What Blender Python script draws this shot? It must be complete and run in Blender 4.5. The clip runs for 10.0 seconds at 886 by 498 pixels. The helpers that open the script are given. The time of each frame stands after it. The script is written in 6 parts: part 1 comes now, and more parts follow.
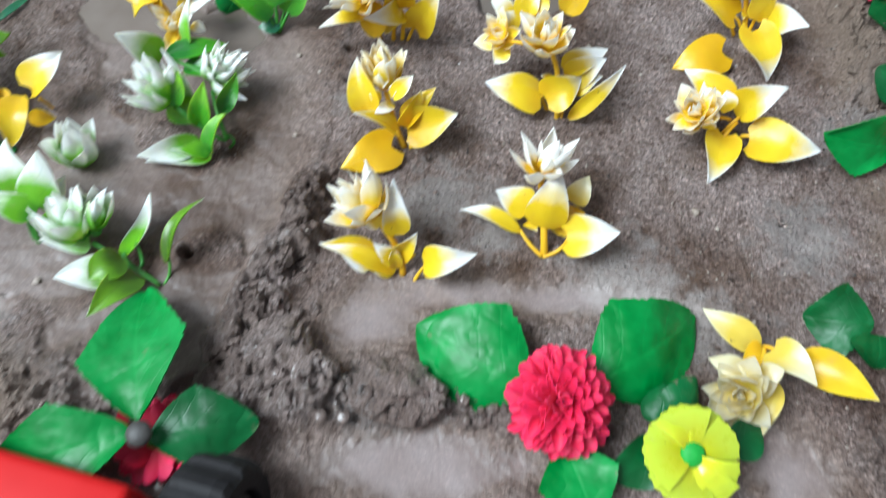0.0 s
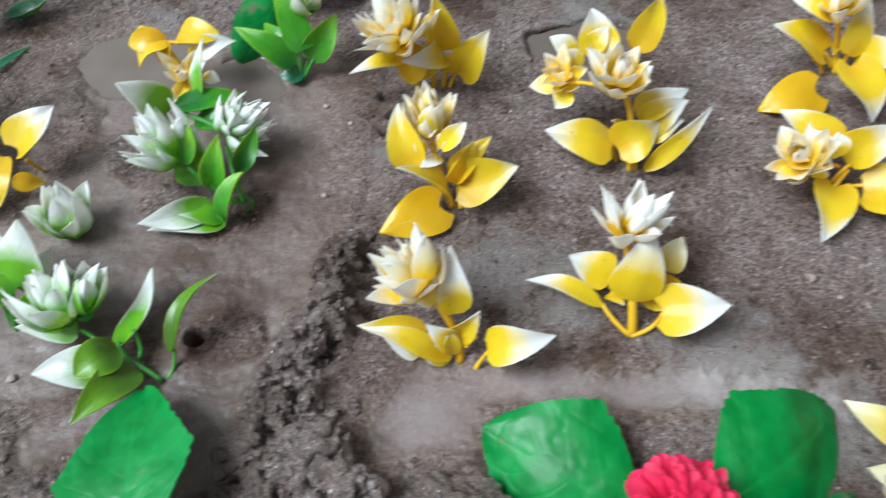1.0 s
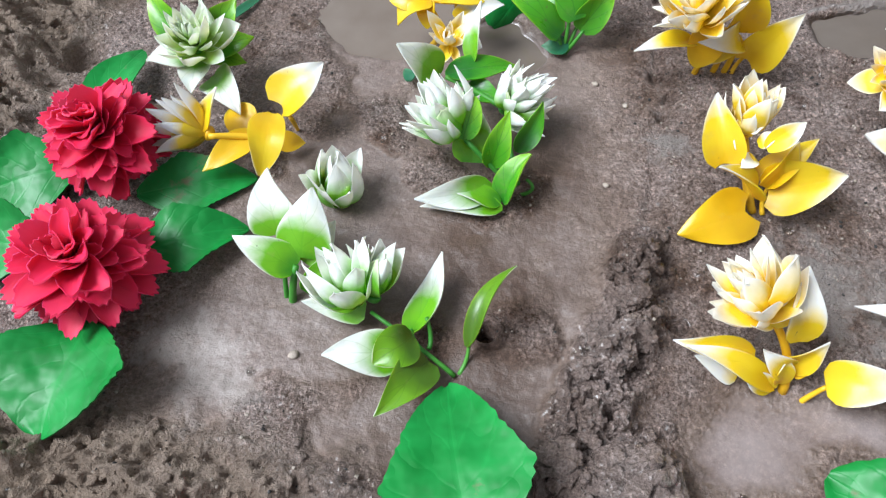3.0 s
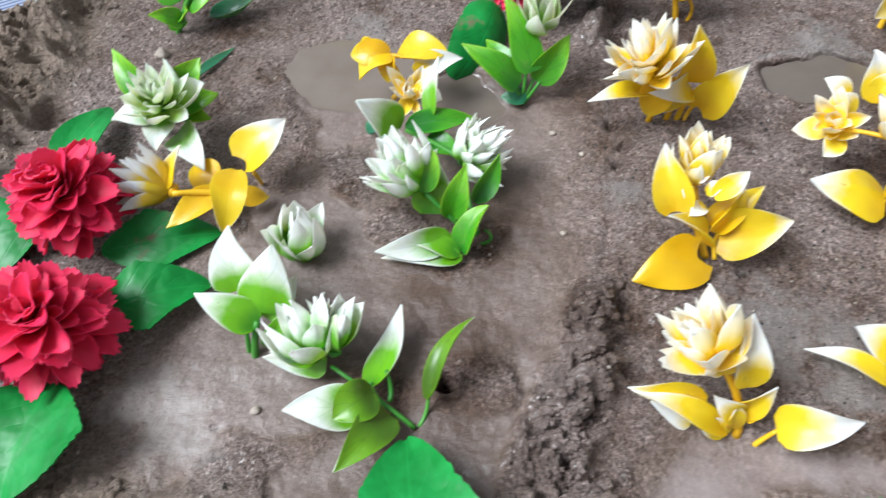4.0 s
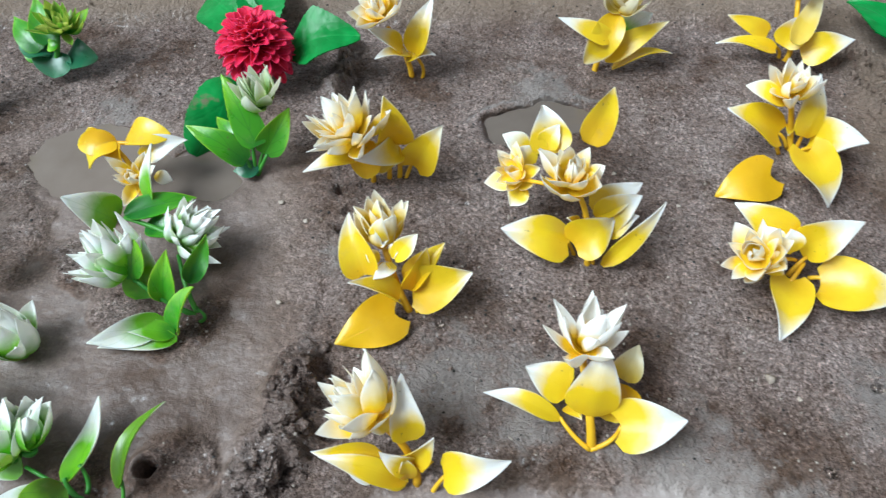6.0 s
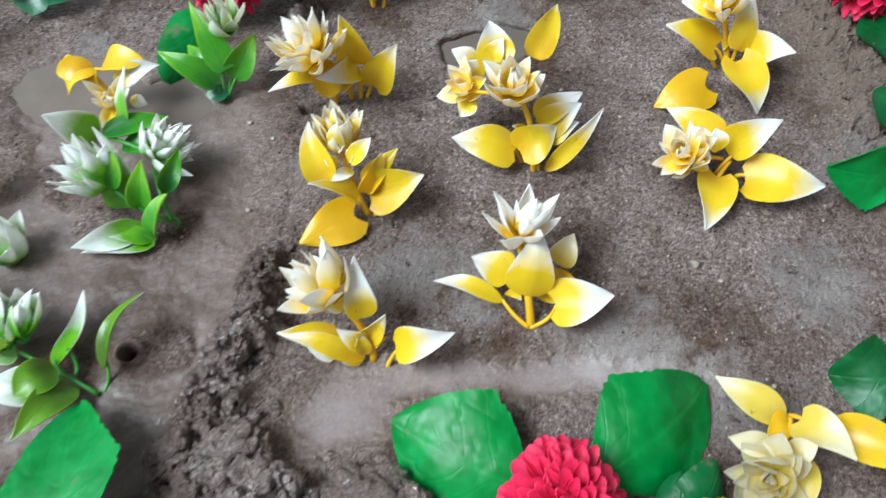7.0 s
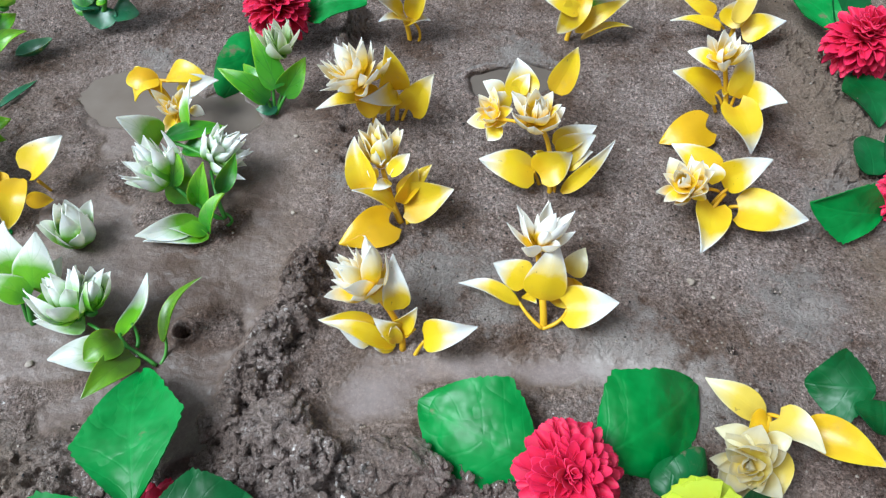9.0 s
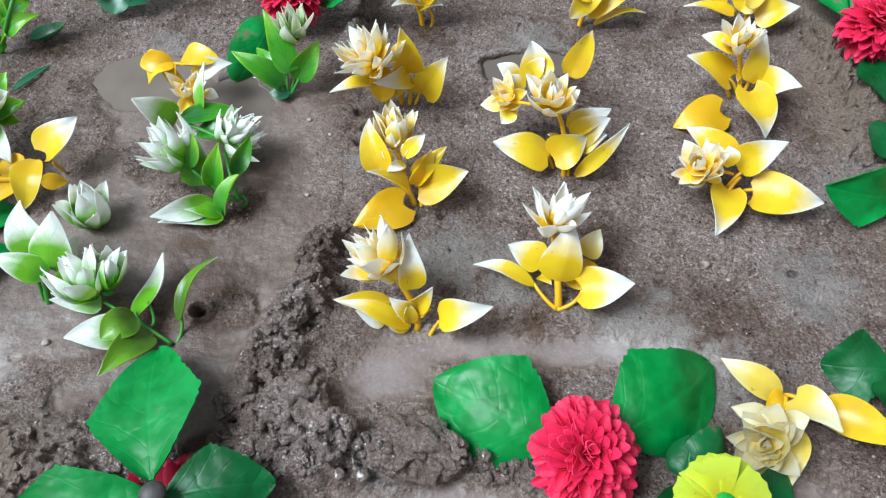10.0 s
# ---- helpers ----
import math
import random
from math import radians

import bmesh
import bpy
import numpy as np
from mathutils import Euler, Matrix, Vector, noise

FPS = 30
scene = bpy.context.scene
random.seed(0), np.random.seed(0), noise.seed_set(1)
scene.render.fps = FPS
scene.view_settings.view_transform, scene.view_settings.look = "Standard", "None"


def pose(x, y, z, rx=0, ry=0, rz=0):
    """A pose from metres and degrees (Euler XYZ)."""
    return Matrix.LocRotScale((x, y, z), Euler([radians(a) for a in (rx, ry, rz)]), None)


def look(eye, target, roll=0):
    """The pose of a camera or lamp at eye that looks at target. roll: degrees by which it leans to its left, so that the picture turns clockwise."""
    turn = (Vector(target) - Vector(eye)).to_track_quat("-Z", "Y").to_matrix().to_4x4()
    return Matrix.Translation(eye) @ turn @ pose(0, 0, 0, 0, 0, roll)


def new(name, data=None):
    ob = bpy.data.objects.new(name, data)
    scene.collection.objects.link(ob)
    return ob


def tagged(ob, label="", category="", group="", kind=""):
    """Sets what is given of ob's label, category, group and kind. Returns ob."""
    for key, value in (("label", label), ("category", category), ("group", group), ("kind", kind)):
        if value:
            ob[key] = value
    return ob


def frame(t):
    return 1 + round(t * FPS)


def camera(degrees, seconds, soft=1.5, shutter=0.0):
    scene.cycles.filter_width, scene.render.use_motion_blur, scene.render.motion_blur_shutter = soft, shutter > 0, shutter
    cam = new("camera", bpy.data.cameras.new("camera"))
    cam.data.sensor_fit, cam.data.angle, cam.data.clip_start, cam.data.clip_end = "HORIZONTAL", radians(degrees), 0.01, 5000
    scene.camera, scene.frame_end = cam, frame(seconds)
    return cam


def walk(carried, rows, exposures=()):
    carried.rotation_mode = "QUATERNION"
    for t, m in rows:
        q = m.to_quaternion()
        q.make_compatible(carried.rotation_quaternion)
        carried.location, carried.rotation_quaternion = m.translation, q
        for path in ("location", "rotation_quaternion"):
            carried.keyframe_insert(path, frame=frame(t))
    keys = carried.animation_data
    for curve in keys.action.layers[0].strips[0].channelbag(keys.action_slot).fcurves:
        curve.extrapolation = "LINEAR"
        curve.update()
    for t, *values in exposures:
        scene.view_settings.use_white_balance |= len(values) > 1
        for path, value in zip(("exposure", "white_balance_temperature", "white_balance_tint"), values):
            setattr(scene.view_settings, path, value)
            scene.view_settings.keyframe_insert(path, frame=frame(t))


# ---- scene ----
cam = camera(64.51, 10.0, soft=1.2, shutter=0.4)
PATH = [
    (0, (0.00625, 0.01865, 0.30589), (0.00028, 0.27402, -0.12394), -1.06),
    (0.5, (0.01079, 0.04940, 0.27381), (0.02298, 0.34784, -0.12717), -0.39),
    (1, (-0.01848, 0.05625, 0.25576), (-0.02830, 0.34987, -0.14882), -2.66),
    (1.5, (-0.05904, 0.06308, 0.24266), (-0.08161, 0.34222, -0.17155), -3.13),
    (2, (-0.08314, 0.07181, 0.24077), (-0.11854, 0.34099, -0.17910), -4.16),
    (2.5, (-0.11157, 0.07346, 0.24794), (-0.16067, 0.34366, -0.16989), -4.57),
    (2.7, (-0.12001, 0.07561, 0.24505), (-0.16926, 0.34152, -0.17551), -4.12),
    (3.8, (-0.11756, 0.08055, 0.24981), (-0.16165, 0.36558, -0.15862), -3.47),
    (4, (-0.10867, 0.08298, 0.25431), (-0.14934, 0.37027, -0.15289), -3.35),
    (4.5, (-0.07399, 0.08803, 0.26462), (-0.10536, 0.38360, -0.13744), -3.66),
    (5, (-0.04644, 0.09422, 0.26861), (-0.06555, 0.39203, -0.13257), -3.25),
    (5.5, (-0.02112, 0.09590, 0.27375), (-0.02796, 0.39563, -0.12640), -2.89),
    (5.7, (-0.01416, 0.09574, 0.27658), (-0.01880, 0.39587, -0.12330), -2.98),
    (6.8, (0.01919, 0.06386, 0.27830), (0.02694, 0.35028, -0.13146), -3.14),
    (7, (0.01600, 0.05043, 0.28076), (0.01614, 0.33216, -0.13231), -4.23),
    (7.5, (0.01184, 0.03527, 0.29227), (-0.00151, 0.31646, -0.12096), -6.03),
    (8, (0.01265, 0.03540, 0.28689), (0.00462, 0.31354, -0.12853), -4.87),
    (8.5, (-0.00457, 0.02723, 0.28275), (-0.00647, 0.31727, -0.12453), -2.03),
    (9, (-0.00078, 0.01632, 0.30597), (0.00443, 0.31748, -0.09313), -0.19),
    (9.5, (-0.00779, 0.00883, 0.30252), (-0.00869, 0.30794, -0.09814), -1.02),
    (10, (-0.00679, 0.00949, 0.30087), (-0.00401, 0.30946, -0.09915), -0.35),
]
GAIN = [(0, 0.12, 5780, 3), (0.5, -0.09, 5820, 4), (1, -0.09, 5830, 4), (1.5, 0.06, 5930, 6), (2, 0.17, 6080, 8), (2.5, 0.21, 6080, 9), (4, 0.21, 6080, 8), (4.5, 0.11, 6020, 5), (5.5, 0.02, 5880, 2), (7, 0.01, 5800, 3), (8, 0.02, 5800, 3), (10, 0.05, 5800, 3)]
walk(cam, [(t, look(eye, target, roll)) for t, eye, target, roll in PATH], GAIN)

# ---- world, sun ----
world = bpy.data.worlds.new("sky")
scene.world = world
world.use_nodes = True
wn = world.node_tree
sky = wn.nodes.new("ShaderNodeTexSky")
sky.sky_type, sky.sun_disc = "NISHITA", False
sky.sun_elevation, sky.sun_rotation = radians(54), radians(-103)
sky.air_density, sky.dust_density, sky.ozone_density = 1.0, 3.0, 1.0
haze = wn.nodes.new("ShaderNodeHueSaturation")
haze.inputs["Saturation"].default_value = 0.12
wn.links.new(sky.outputs[0], haze.inputs["Color"])
wn.links.new(haze.outputs[0], wn.nodes["Background"].inputs[0])
wn.nodes["Background"].inputs[1].default_value = 0.112
sun = new("sun", bpy.data.lights.new("sun", "SUN"))
sun.data.energy, sun.data.angle, sun.data.color = 4.2, radians(30), (0.955, 1.0, 1.03)
sun.matrix_world = look((-0.60, -0.14, 0.86), (0, 0, 0))


# ---- materials ----
def material(name, rough=0.5, spec=0.5):
    m = bpy.data.materials.new(name)
    m.use_nodes = True
    b = m.node_tree.nodes["Principled BSDF"]
    b.inputs["Roughness"].default_value = rough
    b.inputs["Specular IOR Level"].default_value = spec
    return m, m.node_tree, b


def math_node(tree, op, a, b=None):
    n = tree.nodes.new("ShaderNodeMath")
    n.operation = op
    for i, v in enumerate((a, b)):
        if v is None:
            continue
        if isinstance(v, (int, float)):
            n.inputs[i].default_value = v
        else:
            tree.links.new(v, n.inputs[i])
    return n.outputs[0]


def noise_node(tree, coord, scale, detail=4.0, rough=0.6):
    n = tree.nodes.new("ShaderNodeTexNoise")
    n.inputs["Scale"].default_value, n.inputs["Detail"].default_value, n.inputs["Roughness"].default_value = scale, detail, rough
    tree.links.new(coord, n.inputs["Vector"])
    return n.outputs["Fac"]


def ramp(tree, fac, stops):
    n = tree.nodes.new("ShaderNodeValToRGB")
    n.color_ramp.elements[0].position, n.color_ramp.elements[0].color = stops[0][0], (*stops[0][1], 1)
    n.color_ramp.elements[1].position, n.color_ramp.elements[1].color = stops[-1][0], (*stops[-1][1], 1)
    for pos, col in stops[1:-1]:
        n.color_ramp.elements.new(pos).color = (*col, 1)
    tree.links.new(fac, n.inputs[0])
    return n.outputs[0]


def mix(tree, fac, a, b, blend="MIX"):
    n = tree.nodes.new("ShaderNodeMix")
    n.data_type, n.blend_type = "RGBA", blend
    for socket, v in ((0, fac), (6, a), (7, b)):
        if isinstance(v, (int, float)):
            n.inputs[socket].default_value = v
        elif isinstance(v, tuple):
            n.inputs[socket].default_value = (*v, 1)
        else:
            tree.links.new(v, n.inputs[socket])
    return n.outputs[2]


def bump(tree, height, strength, distance):
    n = tree.nodes.new("ShaderNodeBump")
    n.inputs["Strength"].default_value, n.inputs["Distance"].default_value = strength, distance
    tree.links.new(height, n.inputs["Height"])
    return n.outputs[0]


def two_tone(name, base, tip, start, end, rough=0.34, deep=None, soft=0.5, vein=0.0, edge=0.22, dirt=0.5):
    """Moulded plastic, dyed from the base colour to the tip colour along the blade (uv x), paler at its rim."""
    m, t, b = material(name, rough, 0.45)
    uv = t.nodes.new("ShaderNodeUVMap")
    sep = t.nodes.new("ShaderNodeSeparateXYZ")
    t.links.new(uv.outputs[0], sep.inputs[0])
    co = t.nodes.new("ShaderNodeNewGeometry").outputs["Position"]
    each = t.nodes.new("ShaderNodeObjectInfo").outputs["Random"]
    off = math_node(t, "ABSOLUTE", math_node(t, "SUBTRACT", sep.outputs[1], 0.5))
    rim = math_node(t, "MULTIPLY", math_node(t, "POWER", math_node(t, "MULTIPLY", off, 2.0), 7.0), edge)
    blot = math_node(t, "MULTIPLY", math_node(t, "SUBTRACT", noise_node(t, co, 210, 3), 0.5), 0.16)
    wide = math_node(t, "MULTIPLY", math_node(t, "SUBTRACT", noise_node(t, co, 60, 2), 0.5), 0.34)
    vary = math_node(t, "MULTIPLY", math_node(t, "SUBTRACT", each, 0.5), 0.12)
    fac = math_node(t, "ADD", math_node(t, "ADD", math_node(t, "ADD", sep.outputs[0], vary), rim), math_node(t, "ADD", blot, wide))
    deep = deep or tuple(c * 0.82 for c in base)
    col = ramp(t, fac, [(0.0, deep), (start * 0.5, base), (start, base), (end, tip), (1.0, tip)])
    ribs = math_node(t, "SINE", math_node(t, "MULTIPLY", math_node(t, "SUBTRACT", sep.outputs[0], math_node(t, "MULTIPLY", off, 0.9)), 19.0))
    line = math_node(t, "MAXIMUM", math_node(t, "LESS_THAN", ribs, -0.975), math_node(t, "LESS_THAN", off, 0.018))
    if vein:
        col = mix(t, math_node(t, "MULTIPLY", line, vein), col, deep)
    speck = ramp(t, noise_node(t, co, 300, 2, 0.5), [(0.735, (0, 0, 0)), (0.765, (1, 1, 1))])
    col = mix(t, math_node(t, "MULTIPLY", speck, dirt), col, (0.10, 0.065, 0.04))
    smear = ramp(t, noise_node(t, co, 85, 5, 0.7), [(0.60, (0, 0, 0)), (0.78, (1, 1, 1))])
    col = mix(t, math_node(t, "MULTIPLY", smear, 0.5 * dirt), col, (0.34, 0.25, 0.17))
    t.links.new(col, b.inputs["Base Color"])
    spine = math_node(t, "MULTIPLY", math_node(t, "LESS_THAN", off, 0.03), -0.5)
    high = math_node(t, "ADD", math_node(t, "ADD", math_node(t, "MULTIPLY", line, -0.8 * vein), spine), math_node(t, "MULTIPLY", noise_node(t, co, 130, 2), 1.4))
    t.links.new(bump(t, high, 0.35, 0.0004), b.inputs["Normal"])
    t.links.new(math_node(t, "ADD", math_node(t, "MULTIPLY", noise_node(t, co, 120), 0.3), rough - 0.15), b.inputs["Roughness"])
    b.inputs["Subsurface Weight"].default_value = soft
    b.inputs["Subsurface Scale"].default_value = 0.003
    b.inputs["Subsurface Radius"].default_value = (1.0, 0.8, 0.5)
    return m


def veined(name, base, light, rough=0.40):
    """Glossy pressed leaf with pinnate veins and mud smears."""
    m, t, b = material(name, rough, 0.32)
    uv = t.nodes.new("ShaderNodeUVMap")
    sep = t.nodes.new("ShaderNodeSeparateXYZ")
    t.links.new(uv.outputs[0], sep.inputs[0])
    co = t.nodes.new("ShaderNodeTexCoord").outputs["Object"]
    each = t.nodes.new("ShaderNodeObjectInfo").outputs["Random"]
    off = math_node(t, "ABSOLUTE", math_node(t, "SUBTRACT", sep.outputs[1], 0.5))
    wob = math_node(t, "MULTIPLY", noise_node(t, co, 60, 2), 0.10)
    side = math_node(t, "ABSOLUTE", math_node(t, "SINE", math_node(t, "MULTIPLY", math_node(t, "ADD", math_node(t, "SUBTRACT", sep.outputs[0], math_node(t, "MULTIPLY", off, 0.7)), wob), 15.0)))
    vein = math_node(t, "SUBTRACT", 1.0, math_node(t, "MINIMUM", math_node(t, "MULTIPLY", side, 4.0), 1.0))
    spine = math_node(t, "SUBTRACT", 1.0, math_node(t, "MINIMUM", math_node(t, "MULTIPLY", off, 26.0), 1.0))
    lines = math_node(t, "MAXIMUM", math_node(t, "MULTIPLY", vein, 0.45), spine)
    col = ramp(t, noise_node(t, co, 55, 3), [(0.3, base), (0.7, light)])
    col = mix(t, math_node(t, "MULTIPLY", lines, 0.12), col, tuple(min(1.0, c * 1.7 + 0.01) for c in light))
    mud = ramp(t, math_node(t, "ADD", noise_node(t, co, 48, 6, 0.65), math_node(t, "MULTIPLY", math_node(t, "SUBTRACT", each, 0.5), 0.14)), [(0.68, (0, 0, 0)), (0.76, (0.8, 0.8, 0.8))])
    col = mix(t, mud, col, (0.19, 0.135, 0.095))
    t.links.new(col, b.inputs["Base Color"])
    crease = math_node(t, "ABSOLUTE", math_node(t, "SUBTRACT", noise_node(t, co, 42, 2), 0.5))
    high = math_node(t, "ADD", math_node(t, "MULTIPLY", lines, -0.14), math_node(t, "ADD", math_node(t, "MULTIPLY", noise_node(t, co, 75, 2), 1.3), math_node(t, "MULTIPLY", crease, 3.4)))
    t.links.new(bump(t, high, 0.5, 0.0016), b.inputs["Normal"])
    t.links.new(math_node(t, "ADD", math_node(t, "MULTIPLY", noise_node(t, co, 70), 0.34), math_node(t, "ADD", math_node(t, "MULTIPLY", mud, 0.3), rough - 0.17)), b.inputs["Roughness"])
    return m


def plain(name, a, c, scale, rough, depth=0.0003, spec=0.4):
    m, t, b = material(name, rough, spec)
    co = t.nodes.new("ShaderNodeTexCoord").outputs["Object"]
    info = t.nodes.new("ShaderNodeObjectInfo")
    fac = math_node(t, "ADD", math_node(t, "MULTIPLY", noise_node(t, co, scale, 5), 0.8), math_node(t, "MULTIPLY", math_node(t, "SUBTRACT", info.outputs["Random"], 0.3), 0.35))
    t.links.new(ramp(t, fac, [(0.25, a), (0.75, c)]), b.inputs["Base Color"])
    t.links.new(bump(t, noise_node(t, co, scale * 3, 4), 0.5, depth), b.inputs["Normal"])
    t.links.new(math_node(t, "ADD", math_node(t, "MULTIPLY", noise_node(t, co, scale * 2), 0.25), rough - 0.12), b.inputs["Roughness"])
    return m


WHITE = (0.66, 0.64, 0.59)
YELLOW = two_tone("yellow_white_plastic", (0.72, 0.48, 0.009), WHITE, 0.52, 0.86, deep=(0.68, 0.40, 0.005))
CREAM = two_tone("cream_yellow_plastic", (0.64, 0.46, 0.06), (0.70, 0.62, 0.40), 0.35, 0.85)
SNOW = two_tone("white_petal_plastic", (0.92, 0.63, 0.02), (0.97, 0.94, 0.83), 0.50, 0.88, soft=0.35, edge=0.2, dirt=0.12)
TIPPED = two_tone("yellow_petal_white_tip_plastic", (0.92, 0.63, 0.02), (0.97, 0.93, 0.78), 0.58, 0.96, soft=0.35, edge=0.32, dirt=0.15)
PURE = two_tone("pure_white_petal_plastic", (0.93, 0.60, 0.01), (0.97, 0.95, 0.88), 0.28, 0.50, soft=0.35, edge=0.1, dirt=0.12)
OLIVE = two_tone("olive_white_plastic", (0.115, 0.270, 0.006), (0.80, 0.82, 0.70), 0.66, 0.94, deep=(0.055, 0.135, 0.005), vein=0.35)
AMBER = two_tone("amber_plastic", (0.76, 0.42, 0.005), (0.80, 0.52, 0.02), 0.7, 1.2)
GREENWHITE = two_tone("green_white_plastic", (0.13, 0.36, 0.008), (0.66, 0.68, 0.61), 0.46, 0.78, deep=(0.05, 0.22, 0.010), vein=0.15, edge=0.3)
BUDWHITE = two_tone("white_green_petal_plastic", (0.20, 0.55, 0.02), (0.97, 0.97, 0.90), 0.48, 0.78, deep=(0.07, 0.32, 0.012), soft=0.35, edge=0.08, dirt=0.1)
SEPAL = two_tone("green_sepal_plastic", (0.12, 0.42, 0.012), (0.80, 0.90, 0.55), 0.66, 1.05, deep=(0.05, 0.26, 0.010), soft=0.35, vein=0.15, edge=0.2, dirt=0.1)
LIME = two_tone("lime_green_plastic", (0.055, 0.270, 0.008), (0.180, 0.430, 0.015), 0.55, 1.1, rough=0.32, deep=(0.014, 0.140, 0.010), vein=0.5, edge=0.45)
TEAL = two_tone("dark_green_plastic", (0.016, 0.120, 0.056), (0.048, 0.192, 0.096), 0.4, 1.0, rough=0.32)
LEAF = veined("pressed_green_leaf", (0.003, 0.136, 0.017), (0.014, 0.253, 0.047))
DARKLEAF = veined("dark_green_leaf", (0.003, 0.061, 0.012), (0.007, 0.115, 0.028))
RED = two_tone("red_petal_cloth", (0.480, 0.004, 0.022), (0.730, 0.012, 0.078), 0.25, 0.95, rough=0.62, soft=0.4, edge=0.1, dirt=0.0)
LEMON = two_tone("lemon_petal_plastic", (0.561, 0.527, 0.009), (0.510, 0.612, 0.034), 0.3, 0.9, rough=0.30)
STEMY = plain("yellow_stem_plastic", (0.68, 0.36, 0.008), (0.80, 0.50, 0.02), 120, 0.42)
STEMG = plain("green_stem_plastic", (0.03, 0.20, 0.02), (0.09, 0.30, 0.04), 120, 0.42)
BUTTON = plain("green_button_plastic", (0.01, 0.22, 0.02), (0.03, 0.34, 0.04), 300, 0.5, 0.0008)
REDPLASTIC = plain("red_toy_plastic", (0.496, 0.005, 0.006), (0.576, 0.010, 0.011), 30, 0.5, 0.0001, 0.25)
RUBBER = plain("black_toy_rubber", (0.005, 0.005, 0.006), (0.020, 0.018, 0.019), 60, 0.6, 0.0006, 0.25)
HUBGREY = plain("dark_grey_knob", (0.010, 0.009, 0.009), (0.06, 0.055, 0.05), 200, 0.5)
STONE = plain("pale_pebble", (0.294, 0.239, 0.193), (0.506, 0.442, 0.386), 250, 0.6, 0.0008)
GRIT = plain("mud_grit", (0.180, 0.149, 0.121), (0.360, 0.306, 0.260), 300, 0.45, 0.0005)


def mud_material():
    m, t, b = material("wet_mud", 0.4, 0.5)
    geo = t.nodes.new("ShaderNodeNewGeometry")
    co = geo.outputs["Position"]
    broad = noise_node(t, co, 9, 4)
    mid = noise_node(t, co, 70, 6, 0.65)
    fine = noise_node(t, co, 700, 5, 0.7)
    col = ramp(t, math_node(t, "ADD", math_node(t, "MULTIPLY", broad, 0.6), math_node(t, "MULTIPLY", mid, 0.45)),
               [(0.36, (0.275, 0.194, 0.158)), (0.52, (0.424, 0.328, 0.294)), (0.68, (0.552, 0.456, 0.428))])
    damp_shade = ramp(t, noise_node(t, co, 20, 6, 0.68), [(0.37, (0.46, 0.38, 0.32)), (0.46, (0.86, 0.83, 0.81)), (0.54, (1.06, 1.06, 1.06)), (0.64, (1.25, 1.26, 1.28))])
    col = mix(t, 1.0, col, damp_shade, "MULTIPLY")
    # shade of small pits and wet glints, painted as dark and bright grain
    pit_glint = ramp(t, noise_node(t, co, 330, 4, 0.7), [(0.34, (0.42, 0.38, 0.36)), (0.45, (0.92, 0.92, 0.92)), (0.56, (1.06, 1.06, 1.06)), (0.66, (1.6, 1.6, 1.6))])
    col = mix(t, 0.9, col, pit_glint, "MULTIPLY")
    # finer grain, its pores and glints also painted into the colour
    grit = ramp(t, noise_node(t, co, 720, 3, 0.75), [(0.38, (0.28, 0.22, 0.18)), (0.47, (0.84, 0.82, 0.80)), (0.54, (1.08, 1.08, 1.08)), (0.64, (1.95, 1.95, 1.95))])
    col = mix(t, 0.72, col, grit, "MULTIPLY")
    rust = ramp(t, noise_node(t, co, 30, 5, 0.7), [(0.52, (0, 0, 0)), (0.68, (0.38, 0.38, 0.38))])
    col = mix(t, rust, col, (0.190, 0.112, 0.066))
    dry = t.nodes.new("ShaderNodeAttribute")
    dry.attribute_name = "dry"
    col = mix(t, math_node(t, "MULTIPLY", dry.outputs["Fac"], 0.8), col, (0.520, 0.390, 0.290))
    silt_sheen = t.nodes.new("ShaderNodeAttribute")
    silt_sheen.attribute_name = "silt_sheen"
    # pale silt, with the sheen of wet mud painted into the same colour
    sheen_film = ramp(t, math_node(t, "ADD", math_node(t, "MULTIPLY", noise_node(t, co, 95, 7, 0.72), 0.9), math_node(t, "MULTIPLY", silt_sheen.outputs["Fac"], 0.38)), [(0.62, (0, 0, 0)), (0.84, (0.9, 0.9, 0.9))])
    col = mix(t, sheen_film, col, (0.500, 0.430, 0.400))
    wetness = t.nodes.new("ShaderNodeAttribute")
    wetness.attribute_name = "wet"
    slick = t.nodes.new("ShaderNodeAttribute")
    slick.attribute_name = "slick"
    col = mix(t, math_node(t, "MULTIPLY", wetness.outputs["Fac"], 0.6), col, (0.465, 0.355, 0.312))
    cloudy = ramp(t, noise_node(t, co, 34, 5, 0.6), [(0.3, (0.205, 0.160, 0.150)), (0.7, (0.275, 0.232, 0.225))])
    slurry = ramp(t, noise_node(t, co, 26, 5, 0.6), [(0.3, (0.084, 0.056, 0.042)), (0.7, (0.130, 0.094, 0.074))])
    cloudy = mix(t, ramp(t, slick.outputs["Fac"], [(0.64, (0, 0, 0)), (1.0, (1, 1, 1))]), slurry, cloudy)
    col = mix(t, math_node(t, "MINIMUM", math_node(t, "MULTIPLY", slick.outputs["Fac"], 1.15), 0.88), col, cloudy)
    col = mix(t, math_node(t, "MULTIPLY", sheen_film, 0.62), col, (0.430, 0.380, 0.355))
    # scattered dark specks, strongest where the mud is half slick
    dark_speck = ramp(t, noise_node(t, co, 240, 3, 0.6), [(0.645, (0, 0, 0)), (0.69, (0.7, 0.7, 0.7))])
